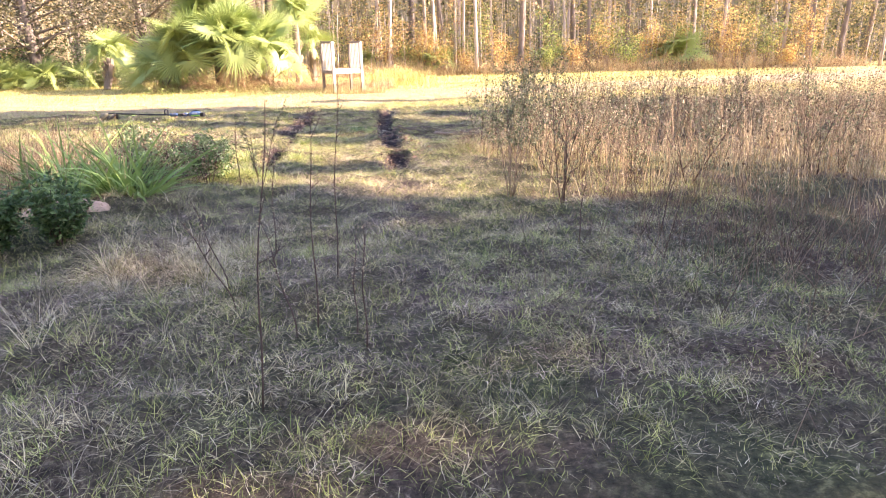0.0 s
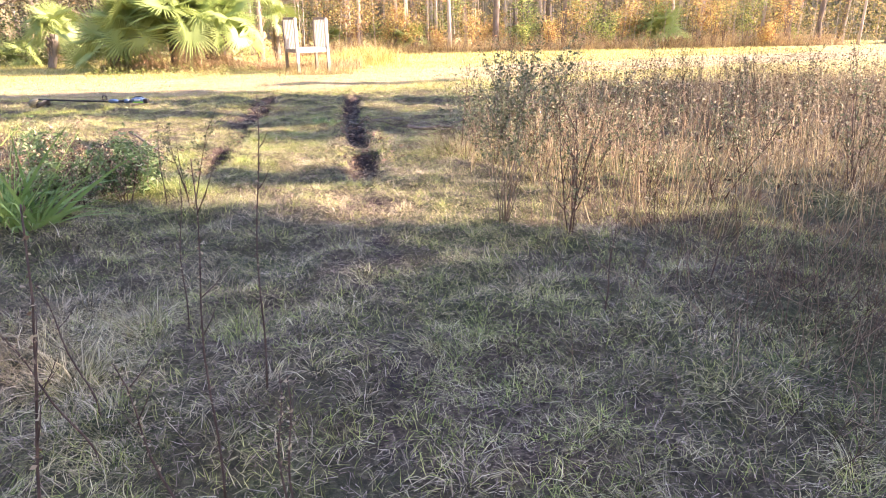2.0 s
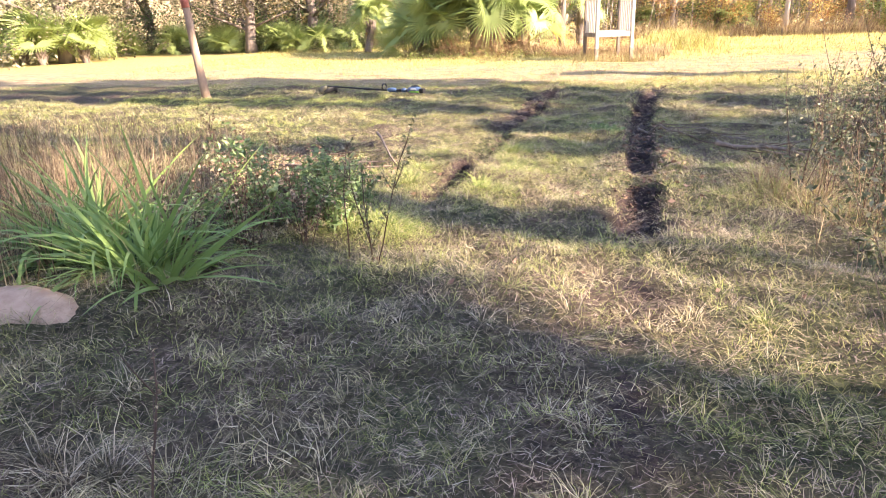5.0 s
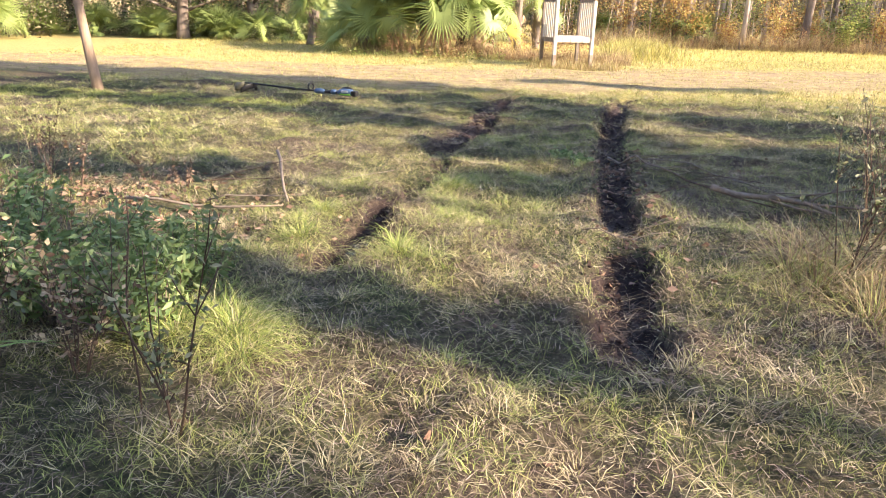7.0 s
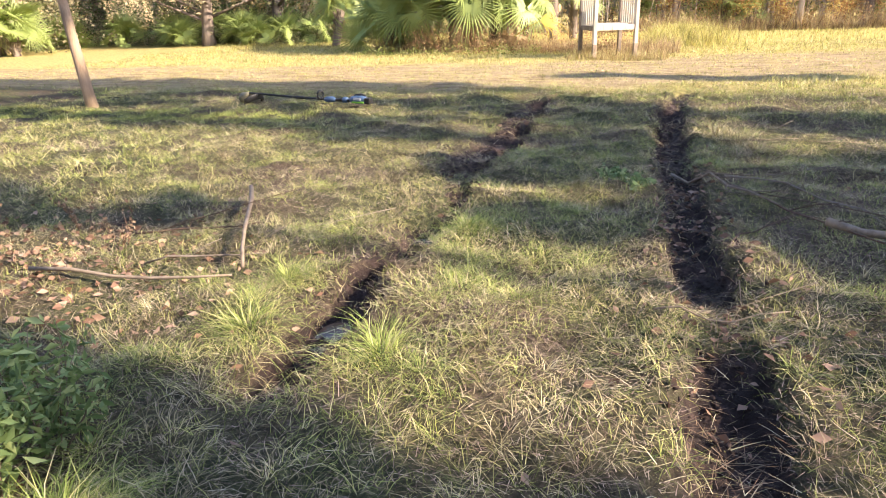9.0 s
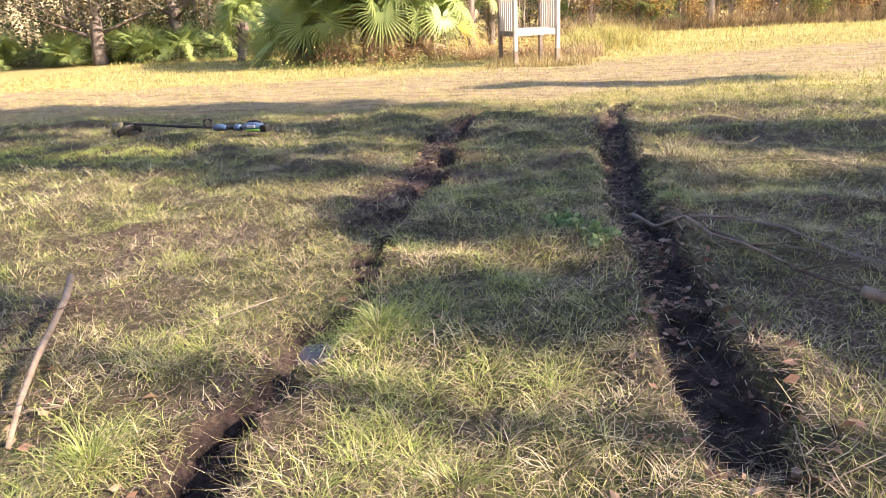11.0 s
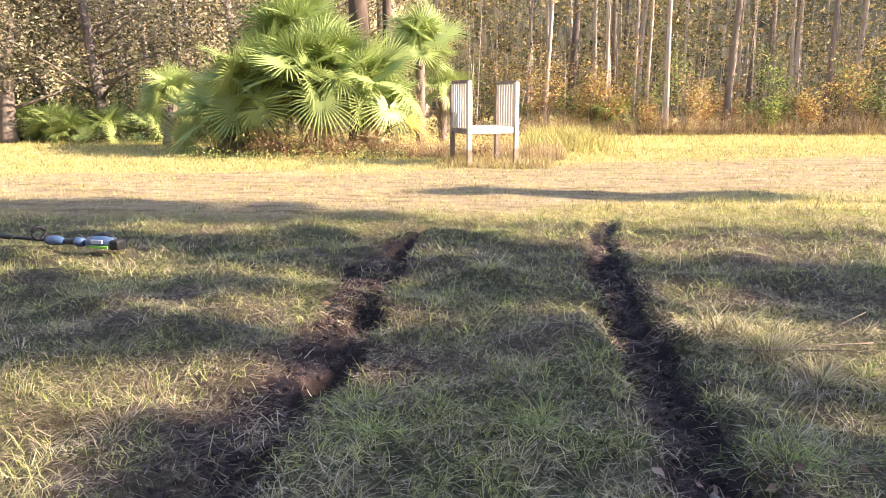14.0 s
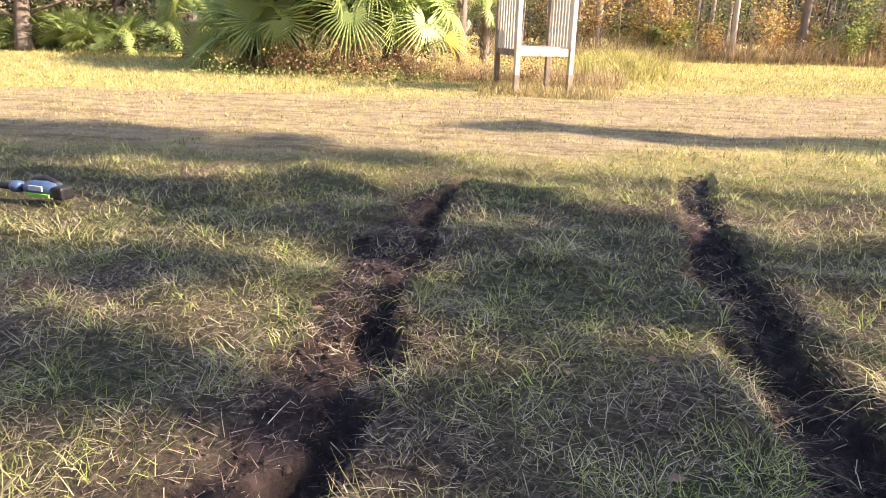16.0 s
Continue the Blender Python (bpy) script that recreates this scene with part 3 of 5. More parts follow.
for k in range(38):
    x_ = -6 + 44 * (k * 0.618034 % 1) + R.uniform(-0.4, 0.4)
    spots.append(("stout" if k % 4 == 0 else "slim", x_, 39.5 + 17 * R.uniform(0, 1) ** 1.2, k))
for k in range(26):
    spots.append(("stout" if k % 2 else "slim", -34 + 26 * (k * 0.618 % 1), 38 + 14 * R.uniform(0, 1), k))
for kind_, x_, y_, k in spots:
    src = FAR[kind_][k % len(FAR[kind_])]
    copy_thing(src, pose(x_, y_, float(ground_z(x_, y_)) - 0.05, R.normal(0, 1.3), R.normal(0, 1.3), R.uniform(0, 360)) @ Matrix.Scale(R.uniform(0.85, 1.2), 4))
for kind_, x_, y_ in (("slim", 27, 40), ("slim", 30, 42), ("slim", 33, 39), ("slim", -14, 44), ("stout", 25, 44), ("stout", -18, 46), ("stout", -26, 43)):
    ob_ = FAR[kind_].pop()
    ob_.matrix_basis = pose(x_, y_, 0)

# two big trunks behind the palms, and the mossy oaks beyond them
tree(on_ground(-4.75, 31.5), 15, 0.42, 0.35, "stout rough-barked tree behind the palm clump", M_oak, M_bark_deep, 0.3, 14, 40, 3.2, 0.4)
tree(on_ground(-4.0, 32.5), 14, 0.22, 0.4, "tall brown tree behind the palm clump", M_oak, M_bark_deep, 0.3, 12, 30, 2.6, 0.4)
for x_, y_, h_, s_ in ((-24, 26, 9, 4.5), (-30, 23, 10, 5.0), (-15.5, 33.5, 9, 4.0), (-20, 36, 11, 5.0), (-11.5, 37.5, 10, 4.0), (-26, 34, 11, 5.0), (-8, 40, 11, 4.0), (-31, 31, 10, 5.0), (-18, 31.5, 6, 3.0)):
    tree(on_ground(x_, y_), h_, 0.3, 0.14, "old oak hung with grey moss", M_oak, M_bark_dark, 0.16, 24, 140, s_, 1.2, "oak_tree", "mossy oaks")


# undergrowth of the wood's edge
def brush(name, label, xs, ys, zs, groups, per, spread, size, mat, seed_pow=1.6):
    c = np.stack([R.uniform(*xs, groups), R.uniform(*ys, groups), zs[0] + (zs[1] - zs[0]) * R.uniform(0, 1, groups) ** seed_pow], 1)
    c[:, 2] += ground_z(c[:, 0], c[:, 1])
    v = clumps(c, spread, per, size, 0.9, 0.6)
    v[0][:, 2] = np.maximum(v[0][:, 2], ground_z(v[0][:, 0], v[0][:, 1]) + 0.01)
    tagged(new(name, mesh_of(name, *v, mat)), label, kind="stuff")


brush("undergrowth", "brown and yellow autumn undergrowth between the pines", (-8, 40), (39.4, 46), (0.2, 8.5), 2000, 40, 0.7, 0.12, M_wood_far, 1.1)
M_autumn = leafy("autumn_leaf", [(0.0, (0.30, 0.12, 0.05)), (0.35, (0.50, 0.31, 0.14)), (0.7, (0.70, 0.53, 0.20)), (1.0, (0.70, 0.66, 0.22))], None, 1, 0.4)
M_young = leafy("young_green_leaf", [(0.0, (0.08, 0.13, 0.04)), (0.5, (0.30, 0.38, 0.11)), (1.0, (0.58, 0.60, 0.20))], None, 1, 0.4)
for k in range(34):
    sx_, sy_ = -1 + 31 * (k * 0.618 % 1), 38.6 + R.uniform(0, 2.5)
    sh_ = R.uniform(1.2, 4.6)
    st_ = thing("bush", on_ground(sx_, sy_), ("thin autumn bush with orange and yellow leaves at the wood's edge", "thin yellow-green young tree at the wood's edge")[k % 3 == 0], "bush")
    ends_ = [np.array([R.normal(0, 0.25) * sh_ * f, R.normal(0, 0.25) * sh_ * f, sh_ * f]) for f in np.linspace(0.4, 1, 6)]
    child("stem", mesh_of("stem", *join(*[tube([(0, 0, -0.1), tuple(e_ * [0.35, 0.35, 0.5]), tuple(e_)], [0.022, 0.014, 0.005], 5) for e_ in ends_]), M_bark_dark, smooth=True), st_)
    child("crown", mesh_of("crown", *clumps(ends_ + [e_ * [0.6, 0.6, 0.75] for e_ in ends_], 0.24 + 0.12 * sh_, 75, 0.125), M_young if k % 3 == 0 else M_autumn), st_, "sparse small leaves")
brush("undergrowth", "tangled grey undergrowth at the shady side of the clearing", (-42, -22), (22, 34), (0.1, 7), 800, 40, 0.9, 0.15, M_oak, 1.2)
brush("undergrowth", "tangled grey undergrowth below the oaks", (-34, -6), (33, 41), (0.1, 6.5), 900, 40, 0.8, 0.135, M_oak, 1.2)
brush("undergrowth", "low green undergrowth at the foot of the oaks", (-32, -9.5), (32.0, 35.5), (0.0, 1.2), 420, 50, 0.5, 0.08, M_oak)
brush("weeds", "bright green weeds at the foot of the palms", (-8.0, -2.2), (24.2, 25.6), (0.0, 0.2), 70, 26, 0.28, 0.06, M_tuft)
brush("weeds", "reddish brown weeds round the palms and bench", (-6.4, 0.6), (24.5, 26.4), (0.05, 0.75), 230, 30, 0.3, 0.05, M_weed_rust)
brush("undergrowth", "dark green undergrowth behind the sandy track", (-30, -11.5), (32.5, 35.5), (0.0, 2.2), 520, 46, 0.6, 0.10, M_shrub_dark, 1.4)
brush("undergrowth", "yellow-green weeds at the sunny foot of the palmettos", (-24, -9.0), (31.2, 33.2), (0.0, 0.8), 260, 40, 0.4, 0.07, M_sapling, 1.3)
brush("undergrowth", "dense undergrowth deep in the wood", (-34, 50), (48, 56), (0.2, 17), 1500, 26, 1.5, 0.34, M_wood_far, 1.0)
n_ = 260
a_ = np.stack([R.uniform(-7, 40, n_), R.uniform(38.6, 48, n_), np.zeros(n_)], 1)
b_ = a_ + np.stack([R.normal(0, 0.35, n_), R.normal(0, 0.35, n_), R.uniform(2.5, 8, n_)], 1)
tagged(new("saplings", mesh_of("saplings", *sticks(a_, b_, R.uniform(0.008, 0.024, n_), 0.005, 4), M_bark)), "thin bare saplings at the wood's edge", kind="stuff")
n_ = 11000
x_ = R.uniform(-3, 32, n_)
y_ = 37.9 + 0.02 * x_ + np.abs(R.normal(0, 0.9, n_))
hgt = R.uniform(0.25, 1.3, n_) * (0.35 + 1.0 * vnoise(x_, y_, 0.9, 3))
tagged(new("tall_grass", mesh_of("tall_grass", *blades(np.stack([x_, y_, ground_z(x_, y_)], 1), hgt, R.uniform(0.012, 0.024, n_), R.uniform(0, 0.5, n_), R.uniform(0, 6.3, n_), 0.3), M_reed)),
       "tall brown dead grass along the wood's edge", kind="stuff")
brush("weeds", "rusty weed heads along the wood's edge", (-2, 32), (37.9, 39.6), (0.1, 1.0), 620, 20, 0.35, 0.055, M_weed_rust, 1.2)
n_ = 1500
x_, y_ = R.uniform(-1.2, 1.3, n_), 22.6 + np.abs(R.normal(0, 0.9, n_))
tagged(new("tall_grass", mesh_of("tall_grass", *blades(np.stack([x_, y_, ground_z(x_, y_)], 1), R.uniform(0.1, 0.42, n_), 0.011, R.uniform(0, 0.7, n_), R.uniform(0, 6.3, n_), 0.4), M_gold_dull)),
       "dry grass round the feet of the bench frame", kind="stuff")
n_ = 6500
x_ = R.uniform(-7.9, 1.6, n_)
y_ = np.interp(x_, [-12, -8.2, -3, 1.5], [27.5, 26.2, 25.4, 24.4]) + np.abs(R.normal(0, 0.7, n_))
tagged(new("tall_grass", mesh_of("tall_grass", *blades(np.stack([x_, y_, ground_z(x_, y_)], 1), R.uniform(0.15, 0.6, n_), 0.014, R.uniform(0, 0.6, n_), R.uniform(0, 6.3, n_), 0.3), M_reed)),
       "brown weeds round the foot of the palms", kind="stuff")
n_ = 3800
x_, y_ = R.normal(1.95, 0.6, n_), R.normal(29.5, 1.2, n_)
tagged(new("tall_grass", mesh_of("tall_grass", *blades(np.stack([x_, y_, ground_z(x_, y_)], 1), R.uniform(0.3, 0.95, n_), 0.022, R.uniform(0, 0.6, n_), R.uniform(0, 6.3, n_), 0.4), M_gold)),
       "bright green tall grass by the bench frame", kind="stuff")


# ---- palms ----
def fan_leaf(name, mat, segs=34, reach=0.95, stalk=0.9, droop=0.55, arc=2.3, hang=45):
    """A fan palm leaf along +x: a stalk that runs into one pleated sheet, split from a fifth of the way out into stiff narrow tapering fingers."""
    c, n = math.cos(radians(hang)), math.sin(radians(hang))
    out, t = [], []
    place = lambda q: np.array([q[0] * c + q[2] * n + stalk, q[1], -q[0] * n + q[2] * c])
    step = 2 * arc / segs
    cup = lambda a, r: np.array([r * math.cos(a), r * math.sin(a), 0.22 * (abs(a) / arc) ** 1.5 * r])
    for k in range(segs + 1):
        a = -arc + k * step
        out.append(place(cup(a, 0.05 * reach)))
        out.append(place(cup(a, 0.21 * reach) - [0, 0, 0.008]))
    for k in range(segs):
        a = -arc + (k + 0.5) * step
        f = abs(a) / arc
        ln = reach * (1 - 0.25 * f ** 2) * R.uniform(0.86, 1.1)
        dr, sw = droop * R.uniform(0.5, 1.6), R.normal(0, 0.05)
        w = 0.21 * reach * math.sin(step / 2) * 1.08
        s_ = np.array([-math.sin(a), math.cos(a), 0])
        m0, m1 = cup(a, 0.05 * reach), cup(a, 0.24 * reach) + [0, 0, 0.012]
        q = cup(a + sw * 0.4, 0.6 * ln) - [0, 0, dr * 0.07 * ln]
        e = cup(a + sw, ln) - [0, 0, dr * 0.34 * ln]
        b = len(out)
        out += [place(p) for p in (m0, m1, q - s_ * w, q + [0, 0, 0.009], q + s_ * w, e)]
        l0, l1, r0, r1 = 2 * k, 2 * k + 1, 2 * k + 2, 2 * k + 3
        t += [(l0, l1, b + 1), (l0, b + 1, b), (b, b + 1, r1), (b, r1, r0), (l1, b + 2, b + 3), (l1, b + 3, b + 1), (b + 1, b + 3, b + 4), (b + 1, b + 4, r1), (b + 2, b + 5, b + 3), (b + 3, b + 5, b + 4)]
    b, sides = len(out), 5
    for f, r in ((0, 0.017), (0.55, 0.013), (1, 0.009)):
        for k in range(sides):
            g = 6.283 * k / sides
            out.append(np.array([stalk * f, r * math.cos(g), r * math.sin(g) + 0.05 * stalk * math.sin(3.14 * f)]))
    for k in range(2 * sides):
        u, v_ = b + k, b + (k // sides) * sides + (k + 1) % sides
        t += [(u, v_, v_ + sides), (u, v_ + sides, u + sides)]
    t += [(b + 2 * sides, b + 2 * sides + 1, 2 * (segs // 2))]
    return mesh_of(name, out, t, mat)


FANS = [fan_leaf("frond", M_palm, 36, r, s, d, 2.5, h) for r, s, d, h in ((0.88, 0.75, 0.3, 25), (0.80, 0.6, 0.15, 5), (0.90, 0.7, 0.7, 45), (0.82, 0.9, 0.35, 30), (0.86, 0.8, 1.0, 60))]
DEAD = [fan_leaf("dead_frond", M_palm_dead, 20, r, s, d, 0.75, 10) for r, s, d in ((0.8, 0.45, 1.0), (0.65, 0.55, 1.3))]


def palm(at, stem, count, dead, size, label, name="fan_palm", wide=1.0, lean=(0, 0)):
    t = thing(name, at, label, "palm", "fan palms")
    top = np.array([lean[0], lean[1], stem])
    if stem > 0.15:
        pts = np.linspace([0, 0, -0.1], top, 6)
        wood = [tube(pts, [0.17, 0.15, 0.16, 0.15, 0.16, 0.13], 12, 0.05)]
        for k in range(40):
            z, a = R.uniform(0.1, 1) * stem, R.uniform(0, 6.28)
            b = np.array([np.interp(z, pts[:, 2], pts[:, 0]), np.interp(z, pts[:, 2], pts[:, 1]), z])
            o = np.array([math.cos(a), math.sin(a), 0])
            wood.append(sticks([b + o * 0.13], [b + o * 0.25 + [0, 0, 0.2]], 0.03, 0.012, 4))
        child("trunk", mesh_of("trunk", *join(*wood), M_bark_dark), t, "trunk rough with old leaf bases")
    for k in range(count):
        f = k / max(count - 1, 1)
        pitch = 90 - 100 * f ** 1.1 * wide + R.normal(0, 8)
        az = k * 137.5 + R.normal(0, 9)
        ob = child("frond", FANS[k % 5], t)
        ob.matrix_basis = pose(*top, 0, 0, az) @ pose(0, 0, 0, R.normal(0, 50), -pitch, 0) @ Matrix.Scale(size * R.uniform(0.85, 1.12), 4)
    for k in range(dead):
        ob = child("dead_frond", DEAD[k % 2], t)
        ob.matrix_basis = pose(top[0], top[1], max(top[2] * R.uniform(0.55, 0.95), 0.2), 0, 0, k * 99 + R.uniform(0, 40)) @ pose(0, 0, 0, R.normal(0, 35), R.uniform(45, 84), 0) @ Matrix.Scale(size * R.uniform(0.55, 0.9), 4)
    return t


palm(on_ground(-6.35, 26.6), 1.3, 46, 16, 1.4, "bushy fan palm with bright green fronds over brown dead ones", wide=0.95)
palm(on_ground(-4.9, 26.3), 1.6, 46, 22, 1.4, "bushy fan palm with bright green fronds over brown dead ones", lean=(0.2, -0.2), wide=0.9)
palm(on_ground(-3.65, 26.6), 1.3, 40, 30, 1.25, "fan palm with many hanging dead fronds", lean=(0.2, 0))
palm(on_ground(-5.6, 27.8), 2.6, 38, 10, 1.4, "fan palm standing behind the others in the clump", wide=0.85)
palm(on_ground(-7.6, 26.9), 0.6, 34, 4, 1.15, "low fan palm at the shady end of the clump")
palm(on_ground(-11.0, 29.8), 1.35, 22, 3, 0.95, "young fan palm with a dark leaning trunk", lean=(0.35, 0))
palm(on_ground(-2.6, 30.5), 2.9, 26, 8, 1.1, "tall fan palm behind the clump in half shade")
palm(on_ground(-2.2, 33.5), 1.6, 14, 3, 0.9, "fan palm in the wood behind the bench frame")
for x_, y_, s_ in ((-12.9, 32.6, 0.9), (-14.6, 32.2, 1.0), (-16.6, 32.0, 1.0), (-18.2, 32.6, 1.0), (-20.0, 32.0, 1.0), (-13.8, 33.4, 0.8), (-22.5, 31.5, 1.0), (-25, 30.5, 1.1), (-11.8, 33.0, 0.8), (-23.8, 24.6, 1.4), (-25.5, 25.2, 1.4), (-22.9, 26.0, 1.3), (-24.8, 27, 1.3), (-16.9, 33.4, 1.1), (-15.4, 31.4, 0.8), (-19.2, 31.2, 0.9), (-27.5, 26.5, 1.4)):
    palm(on_ground(x_, y_), 0.12 + 0.4 * (y_ < 29.2), 20, 1, s_, "palmetto at the foot of the oaks", "palmetto", 0.75)
for x_, y_, s_ in ((4.6, 39.4, 0.95), (12.5, 41.0, 0.8), (11.4, 42.0, 0.8), (0.2, 40.5, 0.9), (20.0, 39.8, 1.5), (18.8, 40.8, 1.2), (3.6, 41.0, 0.8)):
    palm(on_ground(x_, y_), 0.5, 16, 3, s_, "palmetto among the pines at the wood's edge", "palmetto", 0.8)
yellow = thing("fallen_frond", on_ground(-2.15, 25.3), "yellow dying palm frond arching over the weeds beside the bench frame", "palm frond")
fan_y = child("frond", fan_leaf("frond", M_palm_yellow, 26, 1.0, 0.9, 1.8, 1.2), yellow)
fan_y.matrix_basis = pose(-0.9, 0.2, 0.45, 0, 0, -12) @ pose(0, 0, 0, 38, -28, 0)

# ---- bench frame ----
BW, BD, SEAT, TOP = 1.1, 0.98, 0.78, 1.76
bench = thing("bench_frame", on_ground(-0.52, 23.0, 0.0), "weathered white wooden bench with tall slatted ends in the grass", "bench", rz=26.5)


def post(name, x, y, h, mat=M_board, w=0.09, lab=""):
    child(name, box((w, w, h + 0.25), (x, y, h / 2 - 0.125), 0.008, None, name, mat), bench, lab)


M_stain = surface("stained_foot_wood", [(0.3, (0.16, 0.11, 0.075)), (0.6, (0.40, 0.33, 0.26)), (0.8, (0.58, 0.52, 0.44))], 5, 0.85, 0.4, 25, stretch=(2, 2, 0.6))
post("front_post", 0, 0, TOP + 0.02)
post("front_post", BW, 0, TOP)
for x_ in (0, BW):
    child("post_foot", box((0.098, 0.098, 0.5), (x_, 0, 0.1), 0.008, None, "post_foot", M_stain), bench, "brown-stained lower end of the post")
post("back_post", 0, BD, TOP - 0.03, M_board_grey)
post("back_post", BW, BD, TOP - 0.05, M_board_grey)
child("front_rail", box((BW - 0.09, 0.04, 0.14), (BW / 2, 0.0, SEAT - 0.03), 0.006, None, "front_rail", M_board), bench)
child("back_rail", box((BW - 0.09, 0.04, 0.10), (BW / 2, BD, SEAT - 0.03), 0.006, None, "back_rail", M_board_grey), bench)
for x_ in (0.0, BW):
    child("side_rail", box((0.04, BD - 0.09, 0.12), (x_, BD / 2, SEAT - 0.04), 0.006, None, "side_rail", M_board_grey), bench)
    top_rail = child("top_rail", box((0.05, BD + 0.02, 0.07), (x_ - 0.0, BD / 2, TOP + 0.025), 0.006, None, "top_rail", M_board_grey), bench)
    top_rail.matrix_basis = pose(0, 0, -0.02, R.normal(0, 0.6), 0, 0)
    for k in range(7):
        slat = child("slat", box((0.022, 0.07, TOP - SEAT - 0.03), (0, 0, 0), 0.004, None, "slat", M_board), bench)
        slat.matrix_basis = pose(x_ - 0.012, 0.105 + k * 0.128, (TOP + SEAT) / 2 - 0.005, R.normal(0, 0.5), 0, 0)
for k in range(6):
    s_ = child("seat_board", box((BW - 0.14, 0.115, 0.025), (0, 0, 0), 0.004, None, "seat_board", M_board), bench)
    s_.matrix_basis = pose(BW / 2, 0.12 + k * 0.15, SEAT + 0.05, R.normal(0, 0.4), 0, R.normal(0, 0.3))

# ---- string trimmer lying on the grass ----
ta, tb = np.array([-5.28, 14.6]), np.array([-2.98, 14.2])
tz = math.degrees(math.atan2(tb[1] - ta[1], tb[0] - ta[0]))
TL = float(np.linalg.norm(tb - ta))
trim = thing("string_trimmer", (ta[0], ta[1], float(ground_z(*ta)) + 0.05), "blue and black cordless string trimmer lying on the grass", "string trimmer", rz=tz)
child("shaft", mesh_of("shaft", *tube([(0.06, 0, 0.10), (0.5, 0, 0.085), (1.1, 0, 0.06), (TL - 0.35, 0, 0.05)], 0.016, 12), M_black, smooth=True), trim, "black tubular shaft")
hd = child("cutting_head", mesh_of("cutting_head", *tube([(-0.11, 0.02, -0.04), (-0.10, 0.02, -0.01), (-0.06, 0.01, 0.04), (0.02, 0, 0.07), (0.07, 0, 0.10)], [0.045, 0.075, 0.075, 0.045, 0.024], 16), M_tan, smooth=True), trim, "scuffed cutting head")
gpts = [(0.13 * math.cos(a) + 0.13, 0.20 * math.sin(a), -0.02 + 0.07 * math.cos(a)) for a in np.linspace(-1.6, 1.6, 14)]
gvv = []
for x_, y_, z_ in gpts:
    gvv += [(x_, y_, z_ - 0.04), (x_, y_, z_ + 0.05), (x_ * 0.93, y_ * 0.9, z_ + 0.05), (x_ * 0.93, y_ * 0.9, z_ - 0.04)]
gtt = []
for k in range(13):
    for s in range(4):
        a, b = k * 4 + s, k * 4 + (s + 1) % 4
        gtt += [(a, b, b + 4), (a, b + 4, a + 4)]
for k in range(12):
    gtt += [(0, 4 * k + 1, 4 * k + 5)]
child("guard", mesh_of("guard", gvv, gtt, M_black), trim, "black plastic guard")
child("coupler", mesh_of("coupler", *tube([(0.95, 0, 0.066), (0.97, 0, 0.066), (1.12, 0, 0.06), (1.14, 0, 0.06)], [0.018, 0.022, 0.023, 0.018], 12), M_black, smooth=True), trim, "black shaft coupler")
loop = [(1.46 + 0.02 * math.sin(a), 0.05 * math.sin(a), 0.06 + 0.055 * (1 - math.cos(a))) for a in np.linspace(0, 2 * math.pi, 18)]
child("loop_handle", mesh_of("loop_handle", *tube(loop, 0.016, 8), M_black, smooth=True), trim, "black loop handle")
child("collar", mesh_of("collar", *tube([(1.86, 0, 0.055), (1.88, 0, 0.055), (1.94, 0, 0.058), (1.96, 0, 0.058)], [0.026, 0.042, 0.042, 0.03], 12), M_blue, smooth=True), trim, "blue locking collar")
child("grip", mesh_of("grip", *tube([(1.53, 0, 0.05), (1.56, 0, 0.052), (1.66, 0, 0.058), (1.72, 0, 0.05), (1.75, 0, 0.05)], [0.018, 0.04, 0.045, 0.035, 0.018], 14), M_blue, smooth=True), trim, "blue trigger grip")
child("rear_tube", mesh_of("rear_tube", *tube([(1.74, 0, 0.05), (1.86, 0, 0.055), (1.96, 0, 0.06)], [0.024, 0.028, 0.03], 12), M_black, smooth=True), trim)
ml = TL - 0.17
hv, ht = tube([(ml - 0.17, 0, 0.055), (ml - 0.13, 0, 0.062), (ml - 0.05, 0, 0.068), (ml + 0.06, 0, 0.07), (ml + 0.11, 0, 0.066), (ml + 0.13, 0, 0.064)], [0.03, 0.05, 0.064, 0.064, 0.052, 0.03], 16)
child("motor_housing", mesh_of("motor_housing", hv, ht, M_blue, smooth=True), trim, "blue motor housing")
child("cover", mesh_of("cover", *tube([(ml - 0.12, 0, 0.10), (ml - 0.07, 0, 0.128), (ml + 0.02, 0, 0.138), (ml + 0.09, 0, 0.12), (ml + 0.13, 0, 0.09)], [0.012, 0.02, 0.024, 0.02, 0.012], 10), M_black, smooth=True), trim, "black arched top grip")
# pale strip put on the blue housing as its highlight
child("highlight_panel", box((0.12, 0.012, 0.035), (ml - 0.01, -0.066, 0.082), 0.004, None, "highlight_panel", M_grey), trim, "pale grey panel standing in for a highlight")
child("battery", box((0.09, 0.11, 0.09), (ml + 0.15, 0, 0.055), 0.02, None, "battery", M_black), trim, "black battery pack")
child("stripe", box((0.2, 0.014, 0.025), (ml, -0.064, 0.035), 0.004, None, "stripe", M_lime), trim, "lime green stripe")

# ---- stake, sticks and fallen branches ----
stake = thing("wooden_stake", on_ground(-7.75, 13.87), "pale leaning wooden stake with a faded red band in grass", "stake")
SP = [(0.10, 0, -0.2), (0.04, 0, 0.3), (-0.04, 0, 1.1), (-0.10, 0.0, 1.9), (-0.18, 0, 2.9)]
child("post", mesh_of("post", *tube(SP, [0.10, 0.085, 0.076, 0.071, 0.065], 9, 0.04), M_stake, smooth=True), stake)
